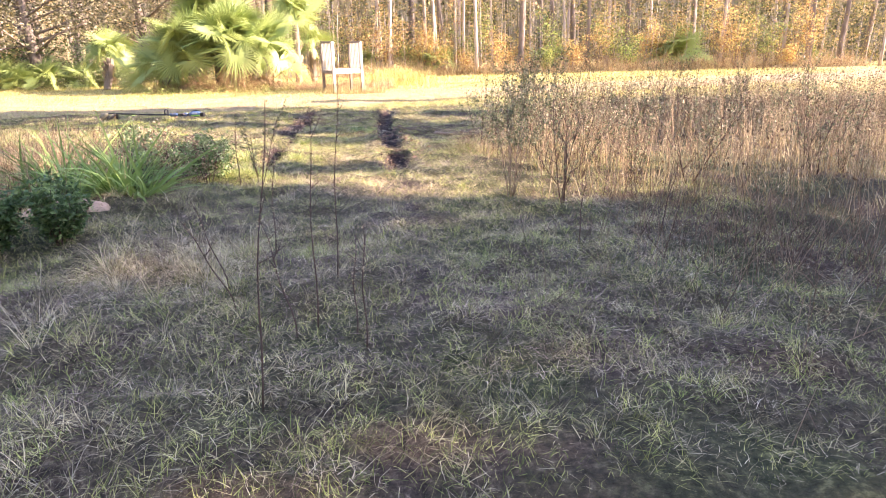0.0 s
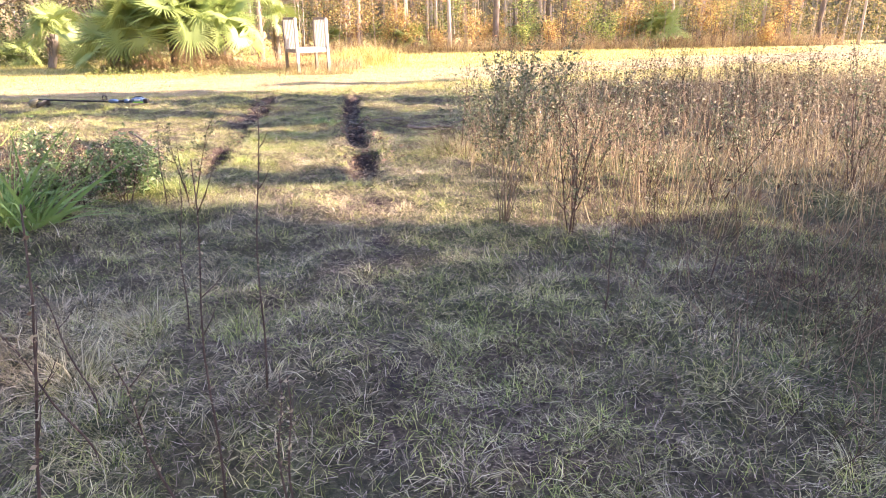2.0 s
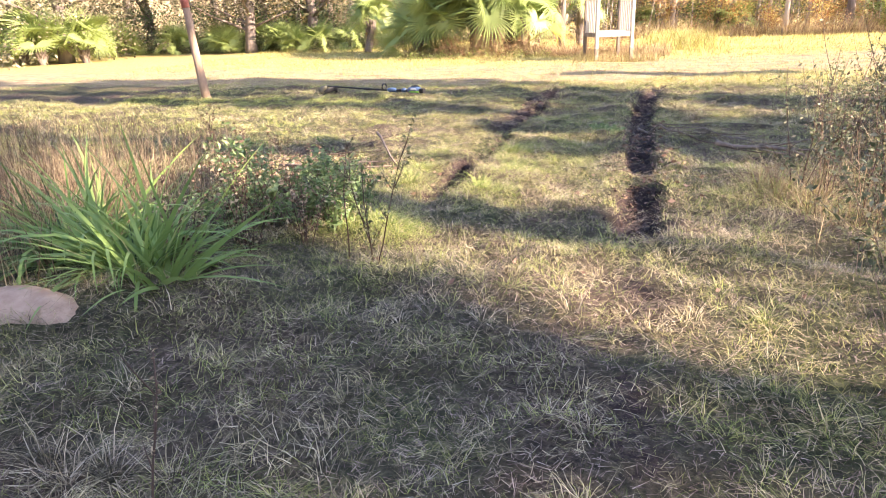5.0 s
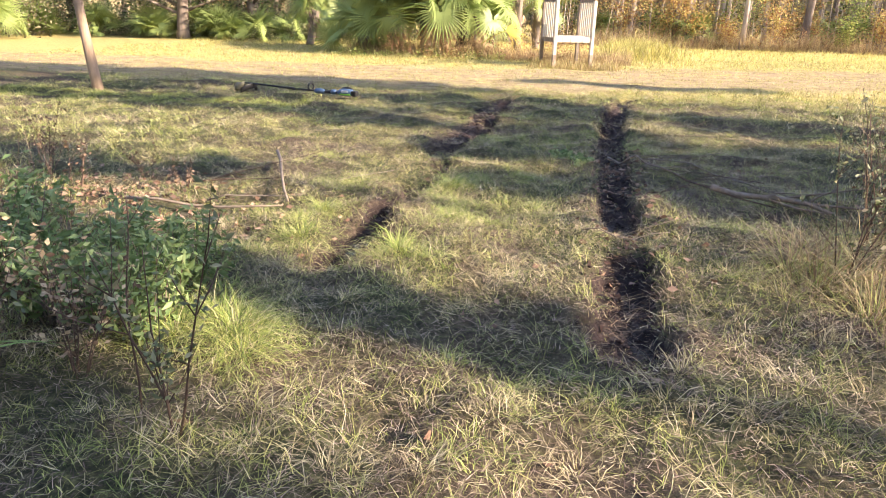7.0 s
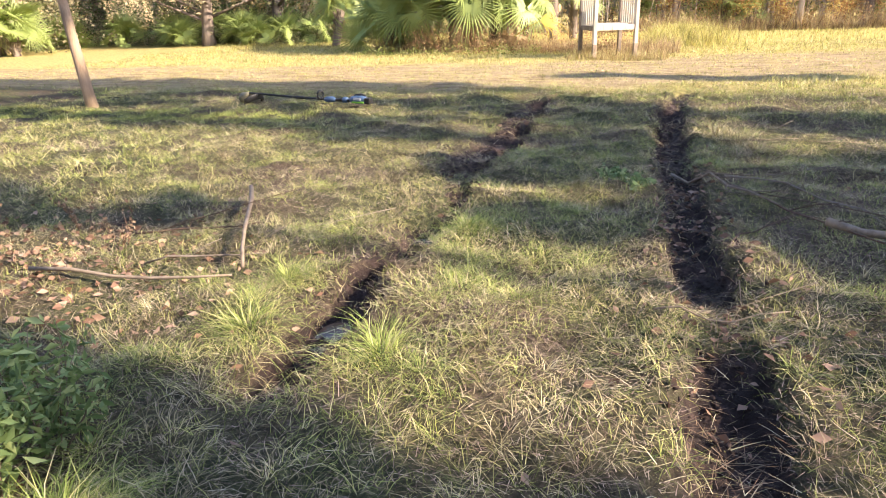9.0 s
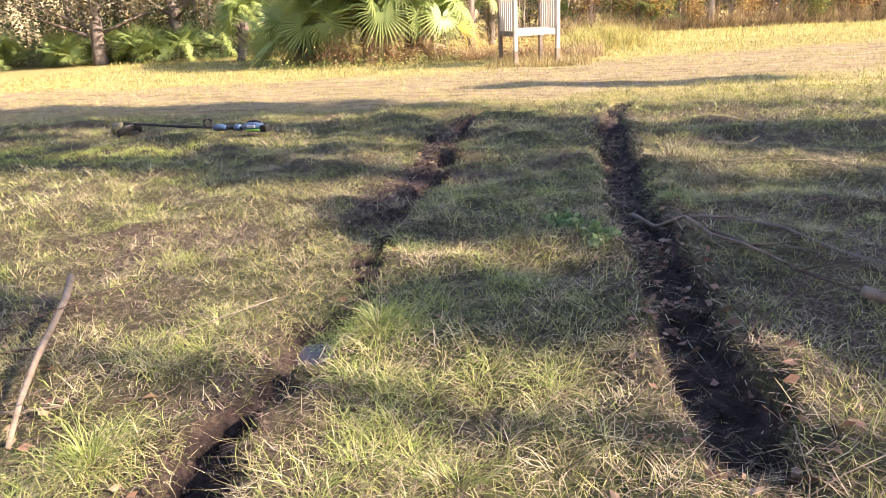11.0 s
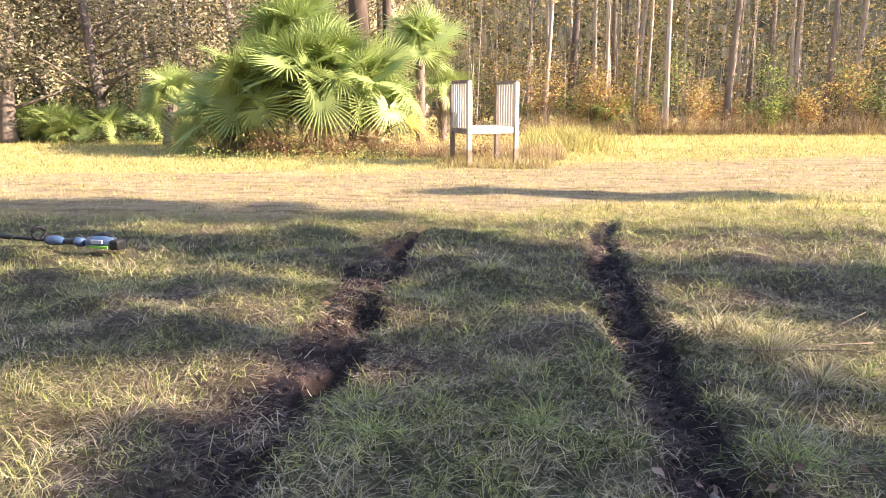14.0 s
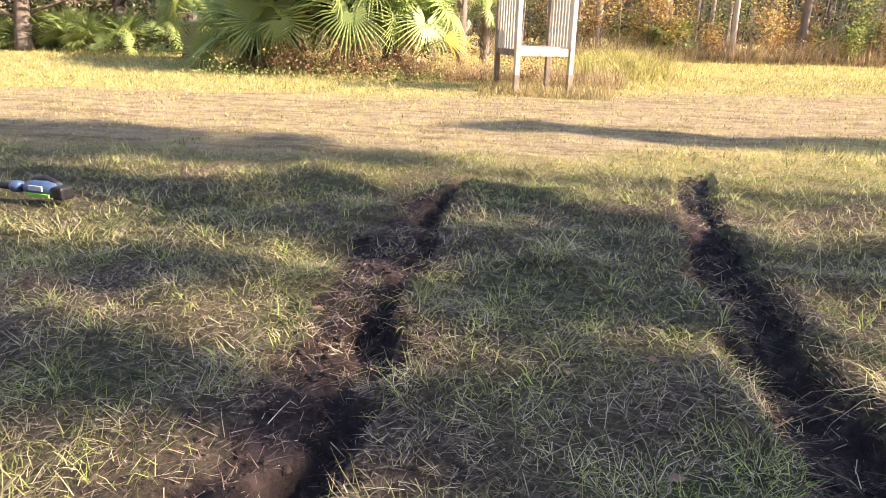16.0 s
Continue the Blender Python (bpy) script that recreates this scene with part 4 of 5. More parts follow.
child("painted_band", mesh_of("painted_band", *tube([(-0.088, 0, 1.75), (-0.10, 0, 1.9), (-0.128, 0, 2.25)], [0.0785, 0.0775, 0.075], 12, 0.01), M_ribbon, smooth=True), stake, "faded red painted band")


def stick(a, b, r, label, name="stick", mat=M_stick, lift=0.03, twigs=0, cat="stick"):
    a, b = np.array(a, float), np.array(b, float)
    n = 6
    pts = np.array([np.append(a + (b - a) * f, 0) for f in np.linspace(0, 1, n)])
    pts[:, :2] += R.normal(0, 0.009, (n, 2))
    pts[:, 2] = ground_z(pts[:, 0], pts[:, 1]) + lift + r + R.uniform(0, 0.02, n)
    o = pts[0].copy()
    pieces, shoots = [tube(pts - o, np.linspace(r, r * 0.5, n), 8, 0.06)], []
    for k in range(twigs):
        f = R.integers(1, n - 1)
        d = unit(np.append((b - a), 0)) + np.append(R.normal(0, 0.6, 2), R.uniform(0.0, 0.35))
        q = pts[f] - o
        e = q + d * R.uniform(0.25, 0.7)
        shoots.append(tube([q, (q + e) / 2 + R.normal(0, 0.02, 3), e], [r * 0.4, r * 0.28, 0.003], 5))
    ob = tagged(new(name, mesh_of(name, *join(*pieces), mat, smooth=True)), label, cat)
    ob.location = o
    for sh in shoots:
        child("twig", mesh_of("twig", *sh, mat, smooth=True), ob)
    return ob


stick((-1.88, 9.36), (-1.16, 8.1), 0.018, "bleached bare stick lying on the grass", lift=0.07)
stick((-2.3, 7.8), (-1.15, 8.0), 0.013, "weathered stick lying in the weeds", lift=0.05)
stick((-2.3, 8.6), (-1.5, 8.85), 0.008, "thin twiggy dead branch on the ground", twigs=5, mat=M_twig)
stick((-1.9, 8.2), (-1.2, 8.4), 0.006, "thin grey dead twig on the ground", twigs=3, mat=M_board_grey)
stick((1.1, 11.05), (1.72, 9.85), 0.013, "fallen pale branch with twigs lying across the rut", "fallen_branch", twigs=7, cat="branch", lift=0.05)
stick((1.5, 10.9), (2.4, 9.6), 0.008, "fallen grey branch with twigs beside the rut", "fallen_branch", twigs=6, mat=M_board_grey, cat="branch")
stick((1.45, 10.5), (2.3, 8.9), 0.009, "thin fallen branch beside the rut", "fallen_branch", twigs=5, mat=M_twig, cat="branch")
stick((1.95, 9.5), (2.7, 8.95), 0.028, "bleached fallen branch on the grass", "fallen_branch", twigs=6, cat="branch")
stick((1.3, 9.0), (1.9, 9.9), 0.005, "dark twiggy branch across the rut", "fallen_branch", twigs=6, mat=M_twig, cat="branch")
stick((0.95, 8.05), (1.5, 8.15), 0.005, "pale dead twig across the rut", twigs=3)
stick((1.6, 12.3), (2.3, 12.45), 0.006, "pale dead twig on the grass", twigs=2)

# sand mound by the sword-leaf clump
th_ = np.linspace(0, 2 * np.pi, 25)[:-1]
mv, mt = [(0, 0, 0.11)], []
for k, f in enumerate((0.35, 0.7, 1.0)):
    for a in th_:
        q = f * (1 + 0.12 * math.sin(3 * a + k))
        mv.append((0.42 * q * math.cos(a), 0.26 * q * math.sin(a), 0.11 * (1 - f ** 2) - 0.03 * (f == 1.0)))
for s in range(24):
    mt.append((0, 1 + s, 1 + (s + 1) % 24))
    for k in range(2):
        a, b = 1 + 24 * k + s, 1 + 24 * k + (s + 1) % 24
        mt += [(a, a + 24, b + 24), (a, b + 24, b)]
mound = tagged(new("sand_mound", mesh_of("sand_mound", mv, mt, M_sand, smooth=True)), "small mound of pale sand beside the sword-leaved clump", "mound")
mound.matrix_basis = pose(*on_ground(-1.7, 4.28, -0.02))

# puddles in the wheel marks
for x_, y_, a_, b_ in ((-0.50, 8.45, 0.07, 0.18), (-0.50, 7.75, 0.07, 0.22), (-0.48, 8.98, 0.09, 0.25)):
    r_ = [(a_ * math.cos(t) * (1 + 0.2 * math.sin(3 * t)), b_ * math.sin(t) * (1 + 0.15 * math.cos(2 * t)), 0) for t in th_]
    zz = float(np.percentile(ground_z(x_ + R.uniform(-a_, a_, 60), y_ + R.uniform(-b_, b_, 60)), 52))
    tagged(new("puddle", mesh_of("puddle", r_ + [(0, 0, 0)], [(24, s, (s + 1) % 24) for s in range(24)], M_water)), "shallow muddy puddle in the wheel rut", kind="structure").location = (x_, y_, zz)


# ---- plants near the path ----
def plant(name, at, label, category, stems, height, stem_r, leaf_mat, leaf_n, leaf_size, fan=0.35, fork=3, bark=M_twig, leaf_low=0.3, narrow=0.45, group="", clear=0.0):
    """An upright plant: several thin forked stems with leaves along the upper parts."""
    t = thing(name, at, label, category, group)
    wood, leafpts = [], []
    for k in range(stems):
        a, ln = R.uniform(0, 6.28), height * R.uniform(0.7, 1.05)
        lean = R.uniform(0.2, 1) * fan
        pts = [np.array([0.03 * math.cos(a), 0.03 * math.sin(a), -0.03])]
        d = np.array([math.cos(a) * lean, math.sin(a) * lean, 1.0])
        for s in range(5):
            d = unit(d + R.normal(0, 0.09, 3) + [0, 0, 0.04])
            pts.append(pts[-1] + d * ln / 5)
        wood.append(tube(pts, np.linspace(stem_r, stem_r * 0.3, 6), 5))
        runs, twigs = [pts], []
        for s in range(fork):
            i = R.integers(1, 5)
            d2 = unit(d + R.normal(0, 0.5, 3) * [1, 1, 0.4])
            l2 = ln * R.uniform(0.2, 0.45)
            q = [pts[i], pts[i] + d2 * l2 * 0.5, pts[i] + (d2 + [0, 0, 0.15]) * l2]
            twigs.append(tube(q, [stem_r * 0.55, stem_r * 0.4, stem_r * 0.15], 4))
            runs.append(q)
        for run in runs:
            run = np.array(run)
            for s in range(leaf_n // (stems * (fork + 1)) + 1):
                f = R.uniform(leaf_low if run is runs[0] or len(run) > 3 else 0.1, 1) * (len(run) - 1)
                i = min(int(f), len(run) - 2)
                leafpts.append(run[i] + (run[i + 1] - run[i]) * (f - i) + R.normal(0, leaf_size * 0.5, 3))
        st = child("stem", mesh_of("stem", *wood[-1], bark, smooth=True), t)
        for tw in twigs:
            child("twig", mesh_of("twig", *tw, bark, smooth=True), st)
    if leaf_n:
        lp = np.array(leafpts)
        lp = lp[lp[:, 2] > clear]
        lp[:, 2] = np.maximum(lp[:, 2], 0.02)
        child("foliage", mesh_of("foliage", *leaves(lp, leaf_size * R.uniform(0.6, 1.3, len(lp)), narrow, 0.7), leaf_mat), t, "small leaves")
    return t


SWORDS = [mesh_of("leaf_blade", *blades(np.zeros((1, 3)), 1.0, 0.036, le, 0.0, dr, 6), M_sword) for le, dr in ((0.1, 0.12), (0.15, 0.2), (0.1, 0.28), (0.2, 0.1), (0.15, 0.34), (0.1, 0.05))]


def sword_clump(at, n, ln, w, label, mat=M_sword):
    t = thing("grass_clump", at, label, "plant")
    for k in range(170):
        a = k * 137.5
        r_ = 0.02 + 0.12 * R.uniform(0, 1)
        hx, hy = ((0, 0), (0.24, -0.08), (-0.22, 0.06), (0.05, 0.22))[k % 4]
        b = child("leaf_blade", SWORDS[k % 6], t)
        b.matrix_basis = pose(hx + r_ * math.cos(radians(a)), hy + r_ * math.sin(radians(a)), -0.03, 0, 0, a + R.normal(0, 35)) @ pose(0, 0, 0, R.normal(0, 14), R.uniform(0, 66), 0) @ Matrix.Diagonal((ln * R.uniform(0.45, 1.05),) * 3 + (1,))
    r = R.uniform(0, 0.16, n)
    h = R.uniform(0, 6.3, n)
    base = np.stack([r * np.cos(h), r * np.sin(h), np.full(n, -0.02)], 1)
    tagged(child("foliage", mesh_of("foliage", *blades(base, ln * R.uniform(0.4, 0.9, n), w * R.uniform(0.5, 1.0, n), R.uniform(0.05, 0.95, n), h + R.normal(0, 0.3, n), 0.24, 4), mat), t, "shorter arching blades"), kind="stuff")
    return t


sword_clump(on_ground(-1.45, 4.85), 70, 0.98, 0.02, "big clump of long dark green sword-like leaves")
sword_clump(on_ground(-2.2, 5.1), 60, 1.05, 0.02, "smaller clump of long dark green sword-like leaves")
plant("shrub", on_ground(-1.4, 3.5), "low dense dark green leafy shrub below the sword-leaved clump", "shrub", 22, 0.5, 0.004, M_shrub_dark, 2600, 0.05, 0.8, 4)
plant("shrub", on_ground(-1.85, 3.3), "low dense dark green leafy shrub below the sword-leaved clump", "shrub", 22, 0.52, 0.004, M_shrub_dark, 2600, 0.05, 0.8, 4)
for x_, y_, h_ in ((-1.05, 6.0, 0.55), (-1.35, 6.1, 0.6), (-1.65, 6.2, 0.6), (-1.2, 6.45, 0.5), (-1.9, 6.5, 0.6), (-1.5, 5.7, 0.5), (-0.95, 6.4, 0.42), (-0.8, 6.1, 0.5), (-0.98, 6.65, 0.5)):
    plant("leafy_weed", on_ground(x_, y_), "leafy green weed with pale stems beside the rut", "weed", 9, h_, 0.0045, M_shrub, 560, 0.06, 0.55, 3, M_stick, 0.5, 0.36, "leafy weeds")
plant("leafy_weed", on_ground(0.65, 10.7), "low green broad-leaved weed between the ruts", "weed", 14, 0.13, 0.003, M_shrub, 260, 0.045, 1.6, 1, M_twig, 0.1, 0.7)
plant("leafy_weed", on_ground(0.85, 10.35), "low green broad-leaved weed between the ruts", "weed", 12, 0.12, 0.003, M_shrub, 240, 0.045, 1.6, 1, M_twig, 0.1, 0.7)
# tall dead stems near the start


def dead_stem(x, y, h, lx, ly):
    """A thin straight dead weed stalk, with short buds up its length and a few bare side shoots."""
    t = thing("dead_weed", on_ground(x, y), "tall thin dark dead weed stem standing in the grass", "dead stem", "dead weed stems")
    f = np.linspace(0, 1, 9)
    pts = np.stack([lx * h * f ** 1.3 + 0.008 * np.sin(f * 9), ly * h * f ** 1.3 + 0.008 * np.cos(f * 7), h * f - 0.03 * (f == 0)], 1)
    st = child("stem", mesh_of("stem", *tube(pts, np.linspace(0.0048, 0.0016, 9), 6), M_twig, smooth=True), t, "dark dry stalk")
    for k in range(3):
        q = pts[4 + k] + (pts[5 + k] - pts[4 + k]) * R.uniform(0, 1)
        e = q + np.array([R.normal(0, 0.05), R.normal(0, 0.05), R.uniform(0.06, 0.14)])
        child("twig", mesh_of("twig", *tube([q, (q + e) / 2 + [0, 0, -0.008], e], [0.002, 0.0016, 0.0008], 4), M_twig), st)
    fb = R.uniform(0.3, 1, 45)
    bp = np.stack([np.interp(fb, f, pts[:, k]) for k in range(3)], 1) + R.normal(0, 0.004, (45, 3))
    tagged(child("seed_head", mesh_of("seed_head", *leaves(bp, R.uniform(0.006, 0.018, 45), 0.6), M_weed), t), kind="stuff")


for x_, y_, h_, lx_, ly_ in ((0.5, 0.88, 1.22, 0.10, 0.0), (0.66, 1.62, 1.12, 0.03, 0.02), (0.73, 2.2, 1.15, 0.06, 0.04), (0.91, 1.35, 0.62, 0.02, 0), (0.57, 1.51, 0.58, -0.22, 0.05),
                             (0.86, 1.5, 0.5, 0.03, 0.1), (0.2, 1.9, 0.5, -0.5, 0.1), (0.1, 2.2, 0.5, -0.4, 0.3), (0.25, 3.0, 0.75, 0.05, 0.1), (-0.5, 5.6, 0.8, 0, 0.1), (2.4, 2.9, 0.5, 0.1, 0.1), (3.1, 3.1, 0.45, 0.2, 0)):
    dead_stem(x_, y_, h_, lx_, ly_)
for x_, y_, h_ in ((-3.35, 8.3, 0.75), (-3.0, 8.1, 0.55), (-2.7, 8.6, 0.4), (-3.9, 8.8, 0.6), (-2.2, 8.4, 0.35)):
    plant("dead_weed", on_ground(x_, y_), "dark dead weed with small brown curled leaves", "weed", 3, h_, 0.0035, M_weed_dark, 60, 0.03, 0.5, 4, M_twig, 0.3, 0.6, "dark dead weeds")
for x_, y_, h_ in ((-1.1, 5.45, 0.62), (-1.45, 5.3, 0.65), (-0.85, 5.7, 0.5), (-1.3, 5.6, 0.7)):
    plant("dead_weed", on_ground(x_, y_), "brown twiggy dead weed with small curled leaves", "weed", 6, h_, 0.0035, M_weed, 260, 0.03, 0.4, 5, M_twig, 0.3, 0.6, "brown dead weeds")
plant("sapling", on_ground(-0.25, 5.5), "slender young sapling with small green leaves", "sapling", 3, 0.95, 0.005, M_sapling, 230, 0.034, 0.18, 5, M_twig, 0.45)
# the shrubby saplings to the side; how far out the weeds begin along the way
EDGE_X, EDGE_Y = [3.5, 4.3, 6.1, 8.2, 10.5, 14.0], [4.3, 2.5, 2.2, 2.1, 3.3, 7.5]
plant("sapling", on_ground(2.66, 4.25), "bare dark forked sapling among dead weeds", "sapling", 4, 1.1, 0.006, M_sapling, 240, 0.03, 0.5, 6)
plant("sapling", on_ground(4.15, 4.85), "bare dark forked sapling among dead weeds", "sapling", 3, 1.15, 0.007, M_sapling, 200, 0.03, 0.7, 6)
SAPLING_AT = (2.25, 4.65)
plant("sapling", on_ground(*SAPLING_AT), "tall dense sapling with many small grey-green leaves", "sapling", 11, 1.5, 0.0038, M_sapling, 3600, 0.03, 0.2, 6, M_stick, 0.5, clear=0.5)
for k in range(44):
    y_ = R.uniform(4.5, 12)
    x_ = float(np.interp(y_, EDGE_X, EDGE_Y)) + 0.3 + 5 * R.uniform(0, 1) ** 1.5
    plant("sapling", on_ground(x_, y_), "thin twiggy shrub with sparse leaves among dead weeds", "sapling", 4, R.uniform(0.8, 1.35), 0.0045, M_sapling, 330, 0.034, 0.35, 5, group="twiggy shrubs in the weeds")

# fallen leaves
n_ = 1000
lx = np.concatenate([R.normal(1.15, 0.16, 180), R.normal(1.3, 0.22, 90), R.normal(-2.5, 0.65, 650), R.uniform(-1, 3, 80)])
ly = np.concatenate([R.uniform(9.2, 11.2, 180), R.normal(8.1, 0.35, 90), R.normal(8.0, 0.42, 650), R.uniform(5, 14, 80)])
lz = ground_z(lx, ly) + 0.02
tagged(new("fallen_leaves", mesh_of("fallen_leaves", *leaves(np.stack([lx, ly, lz], 1), R.uniform(0.03, 0.07, n_), 0.6, 0.2), M_leaf_litter)), "dry brown fallen leaves", kind="stuff")

# ---- dead weeds to the side of the path ----


def weed_field(n):
    x, y = R.uniform(2, 14, n), R.uniform(3.2, 14.5, n)
    edge = np.interp(y, EDGE_X, EDGE_Y) + 0.15 * wob(x, y, 2.3, 1)
    thick = step_up(x, edge, edge + 0.9) * (0.35 + 0.65 * step_up(wob(x, y, 1.3, 2), -0.5, 0.4))
    keep = R.uniform(0, 1, n) < thick
    return x[keep], y[keep]


for stalk_n, stalk_mat, stalk_label in ((8200, M_weed, "dense brown dead weed stalks beside the path"), (2200, M_weed_dark, "dark reddish dead weed stalks beside the path")):
    wx, wy = weed_field(stalk_n)
    n_ = len(wx)
    base = np.stack([wx, wy, ground_z(wx, wy)], 1)
    hgt = R.uniform(0.3, 1.0, n_) * (0.3 + 0.65 * vnoise(wx, wy, 0.5, 4) + 0.5 * vnoise(wx, wy, 1.5, 6)) * (0.5 + 0.5 * step_up(wx - np.interp(wy, EDGE_X, EDGE_Y), 0.0, 0.9))
    tip = base + np.stack([R.normal(0, 0.13, n_), R.normal(0, 0.13, n_), np.ones(n_)], 1) * hgt[:, None]
    parts_ = [sticks(base, tip, R.uniform(0.0018, 0.0035, n_), 0.001)]
    for k in range(3):
        f = R.uniform(0.45, 0.9, n_)[:, None]
        q = base + (tip - base) * f
        e = q + np.stack([R.normal(0, 0.09, n_), R.normal(0, 0.09, n_), R.uniform(0.05, 0.22, n_)], 1)
        parts_.append(sticks(q, e, 0.0014, 0.0006))
    tagged(new("dead_weeds", mesh_of("dead_weeds", *join(*parts_), stalk_mat)), stalk_label, kind="stuff")
wx, wy = weed_field(38000)
n_ = len(wx)
pts_ = np.stack([wx, wy, ground_z(wx, wy) + R.uniform(0.25, 1.0, n_)], 1)
tagged(new("weed_leaves", mesh_of("weed_leaves", *leaves(pts_, R.uniform(0.014, 0.045, n_), 0.55), M_weed)), "small dry leaves and seed heads of the dead weeds", kind="stuff")
wx, wy = weed_field(20000)
n_ = len(wx)
tagged(new("dry_grass", mesh_of("dry_grass", *blades(np.stack([wx, wy, ground_z(wx, wy)], 1), R.uniform(0.12, 0.6, n_) * (0.5 + 0.8 * vnoise(wx, wy, 0.4, 5)), R.uniform(0.004, 0.007, n_), R.uniform(0, 0.7, n_), R.uniform(0, 6.3, n_), 0.4), M_gold_dull)),
       "golden dry grass among the dead weeds", kind="stuff")
wx, wy = weed_field(420)
c_ = np.stack([wx, wy, ground_z(wx, wy) + R.uniform(0.25, 1.05, len(wx))], 1)
tagged(new("weed_leaves", mesh_of("weed_leaves", *clumps(c_, 0.14, 44, 0.024), M_sapling)), "green leaves of small plants among the dead weeds", kind="stuff")
n_ = 600
x_, y_ = R.normal(3.7, 0.6, n_), R.normal(2.6, 0.7, n_)
a_ = np.stack([x_, y_, ground_z(x_, y_)], 1)
b_ = a_ + np.stack([R.normal(0, 0.12, n_), R.normal(0, 0.12, n_), R.uniform(0.08, 0.42, n_)], 1)
q_ = a_ + (b_ - a_) * 0.6
tagged(new("dead_weeds", mesh_of("dead_weeds", *join(sticks(a_, b_, 0.002, 0.001), sticks(q_, q_ + R.normal(0, 0.06, (n_, 3)) + [0, 0, 0.06], 0.0015, 0.0007)), M_weed_dark)), "low dark reddish dead weeds beside the path", kind="stuff")
# the brushy side on the other hand, behind the sword-leaved clump
n_ = 2600
x_, y_ = R.uniform(-6, -1.7, n_), R.uniform(4.2, 7.2, n_)
keep = R.uniform(0, 1, n_) < step_up(-x_, 1.7, 2.8)
x_, y_ = x_[keep], y_[keep]
base = np.stack([x_, y_, ground_z(x_, y_)], 1)
n_ = len(base)
hgt = R.uniform(0.2, 0.75, n_)
tip = base + np.stack([R.normal(0, 0.15, n_), R.normal(0, 0.15, n_), np.ones(n_)], 1) * hgt[:, None]
parts_ = [sticks(base, tip, R.uniform(0.002, 0.0035, n_), 0.001)]
for k in range(3):
    q = base + (tip - base) * R.uniform(0.4, 0.9, n_)[:, None]
    parts_.append(sticks(q, q + np.stack([R.normal(0, 0.09, n_), R.normal(0, 0.09, n_), R.uniform(0.05, 0.2, n_)], 1), 0.0014, 0.0006))
tagged(new("dead_weeds", mesh_of("dead_weeds", *join(*parts_), M_weed)), "brown dead weeds behind the sword-leaved clump", kind="stuff")


# ---- grass ----
def spread(n, xs, ys, bare=0.9, lump=0.16, k=1):
    x, y = R.uniform(*xs, n), R.uniform(*ys, n)
    mud, road = np.maximum.reduce([ruts(x, y)[1], ruts(x - 0.05, y)[1] * 0.9, ruts(x, y - 0.07)[1] * 0.8]), track(x, y)
    mud = mud * (1 - 0.75 * step_up(vnoise(x, y, 0.45, 8), 0.5, 0.62) * np.where(x < 0.4, 1.0, 0.55) * (y < 11.5))
    thin = step_up(0.6 * vnoise(x, y, lump, k) + 0.4 * vnoise(x, y, lump * 4, k + 5), 0.28, 0.55)
    keep = (R.uniform(0, 1, n) > np.maximum(mud * bare, road * 0.22)) & (R.uniform(0, 1, n) < 0.12 + 0.88 * thin)
    x, y = x[keep], y[keep]
    return x, y, np.stack([x, y, ground_z(x, y)], 1)


def lay(name, label, n, xs, ys, mat, ln, wd, lean, droop, comb=0.0, lump=0.16, segs=2, curl=0.0):
    x, y, b = spread(n, xs, ys, lump=lump, k=2 + comb)
    n = len(x)
    lumps = vnoise(x, y, lump * 1.5, 3)
    length = R.uniform(*ln, n) * (0.28 + 1.1 * lumps + 0.25 * vnoise(x, y, 1.1, 4)) * (1 - 0.6 * track(x, y)) * (1 - 0.65 * ruts(x, y)[1])
    head = R.uniform(0, 6.3, n)
    if comb:
        head = R.normal(0, 1.1, n) + 16 * vnoise(x, y, 0.25, 6)
        b[:, 2] += R.uniform(0, 0.05, n) * lumps
    tagged(new(name, mesh_of(name, *blades(b, length, R.uniform(*wd, n), R.uniform(*lean, n), head, droop, segs, curl), mat)), label, kind="stuff")


def tufts(name, label, centres, per, ln, wd, mat, radius=0.05):
    c = np.repeat(np.asarray(centres, float), per, 0)
    n = len(c)
    h, r = R.uniform(0, 6.3, n), np.abs(R.normal(0, radius, n))
    x, y = c[:, 0] + r * np.cos(h), c[:, 1] + r * np.sin(h)
    size = np.repeat(R.uniform(0.65, 1.25, len(centres)), per)
    tagged(new(name, mesh_of(name, *blades(np.stack([x, y, ground_z(x, y) - 0.005], 1), R.uniform(*ln, n) * size, R.uniform(*wd, n), R.uniform(0.05, 0.9, n) + r * 3, h + R.normal(0, 0.6, n), 0.55, 3, 0.3), mat)), label, kind="stuff")


def rut_litter(name, label, n, mat):
    y = R.uniform(6.2, 14.5, n)
    left = R.uniform(0, 1, n) < 0.45
    x = np.where(left, np.interp(y, RUT_L[:, 0], RUT_L[:, 1]) - 0.1, np.interp(y, RUT_R[:, 0], RUT_R[:, 1])) + R.normal(0, 0.17, n)
    keep = (R.uniform(0, 1, n) < 0.15 + step_up(vnoise(x, y, 0.3, 13), 0.35, 0.7)) & ~(left & (y < 7))
    x, y = x[keep], y[keep]
    n = len(x)
    b = np.stack([x, y, ground_z(x, y) + 0.004], 1)
    tagged(new(name, mesh_of(name, *blades(b, R.uniform(0.03, 0.15, n), R.uniform(0.002, 0.0045, n), R.uniform(1.1, 1.6, n), R.uniform(0, 6.3, n), 0.1), mat)), label, kind="stuff")


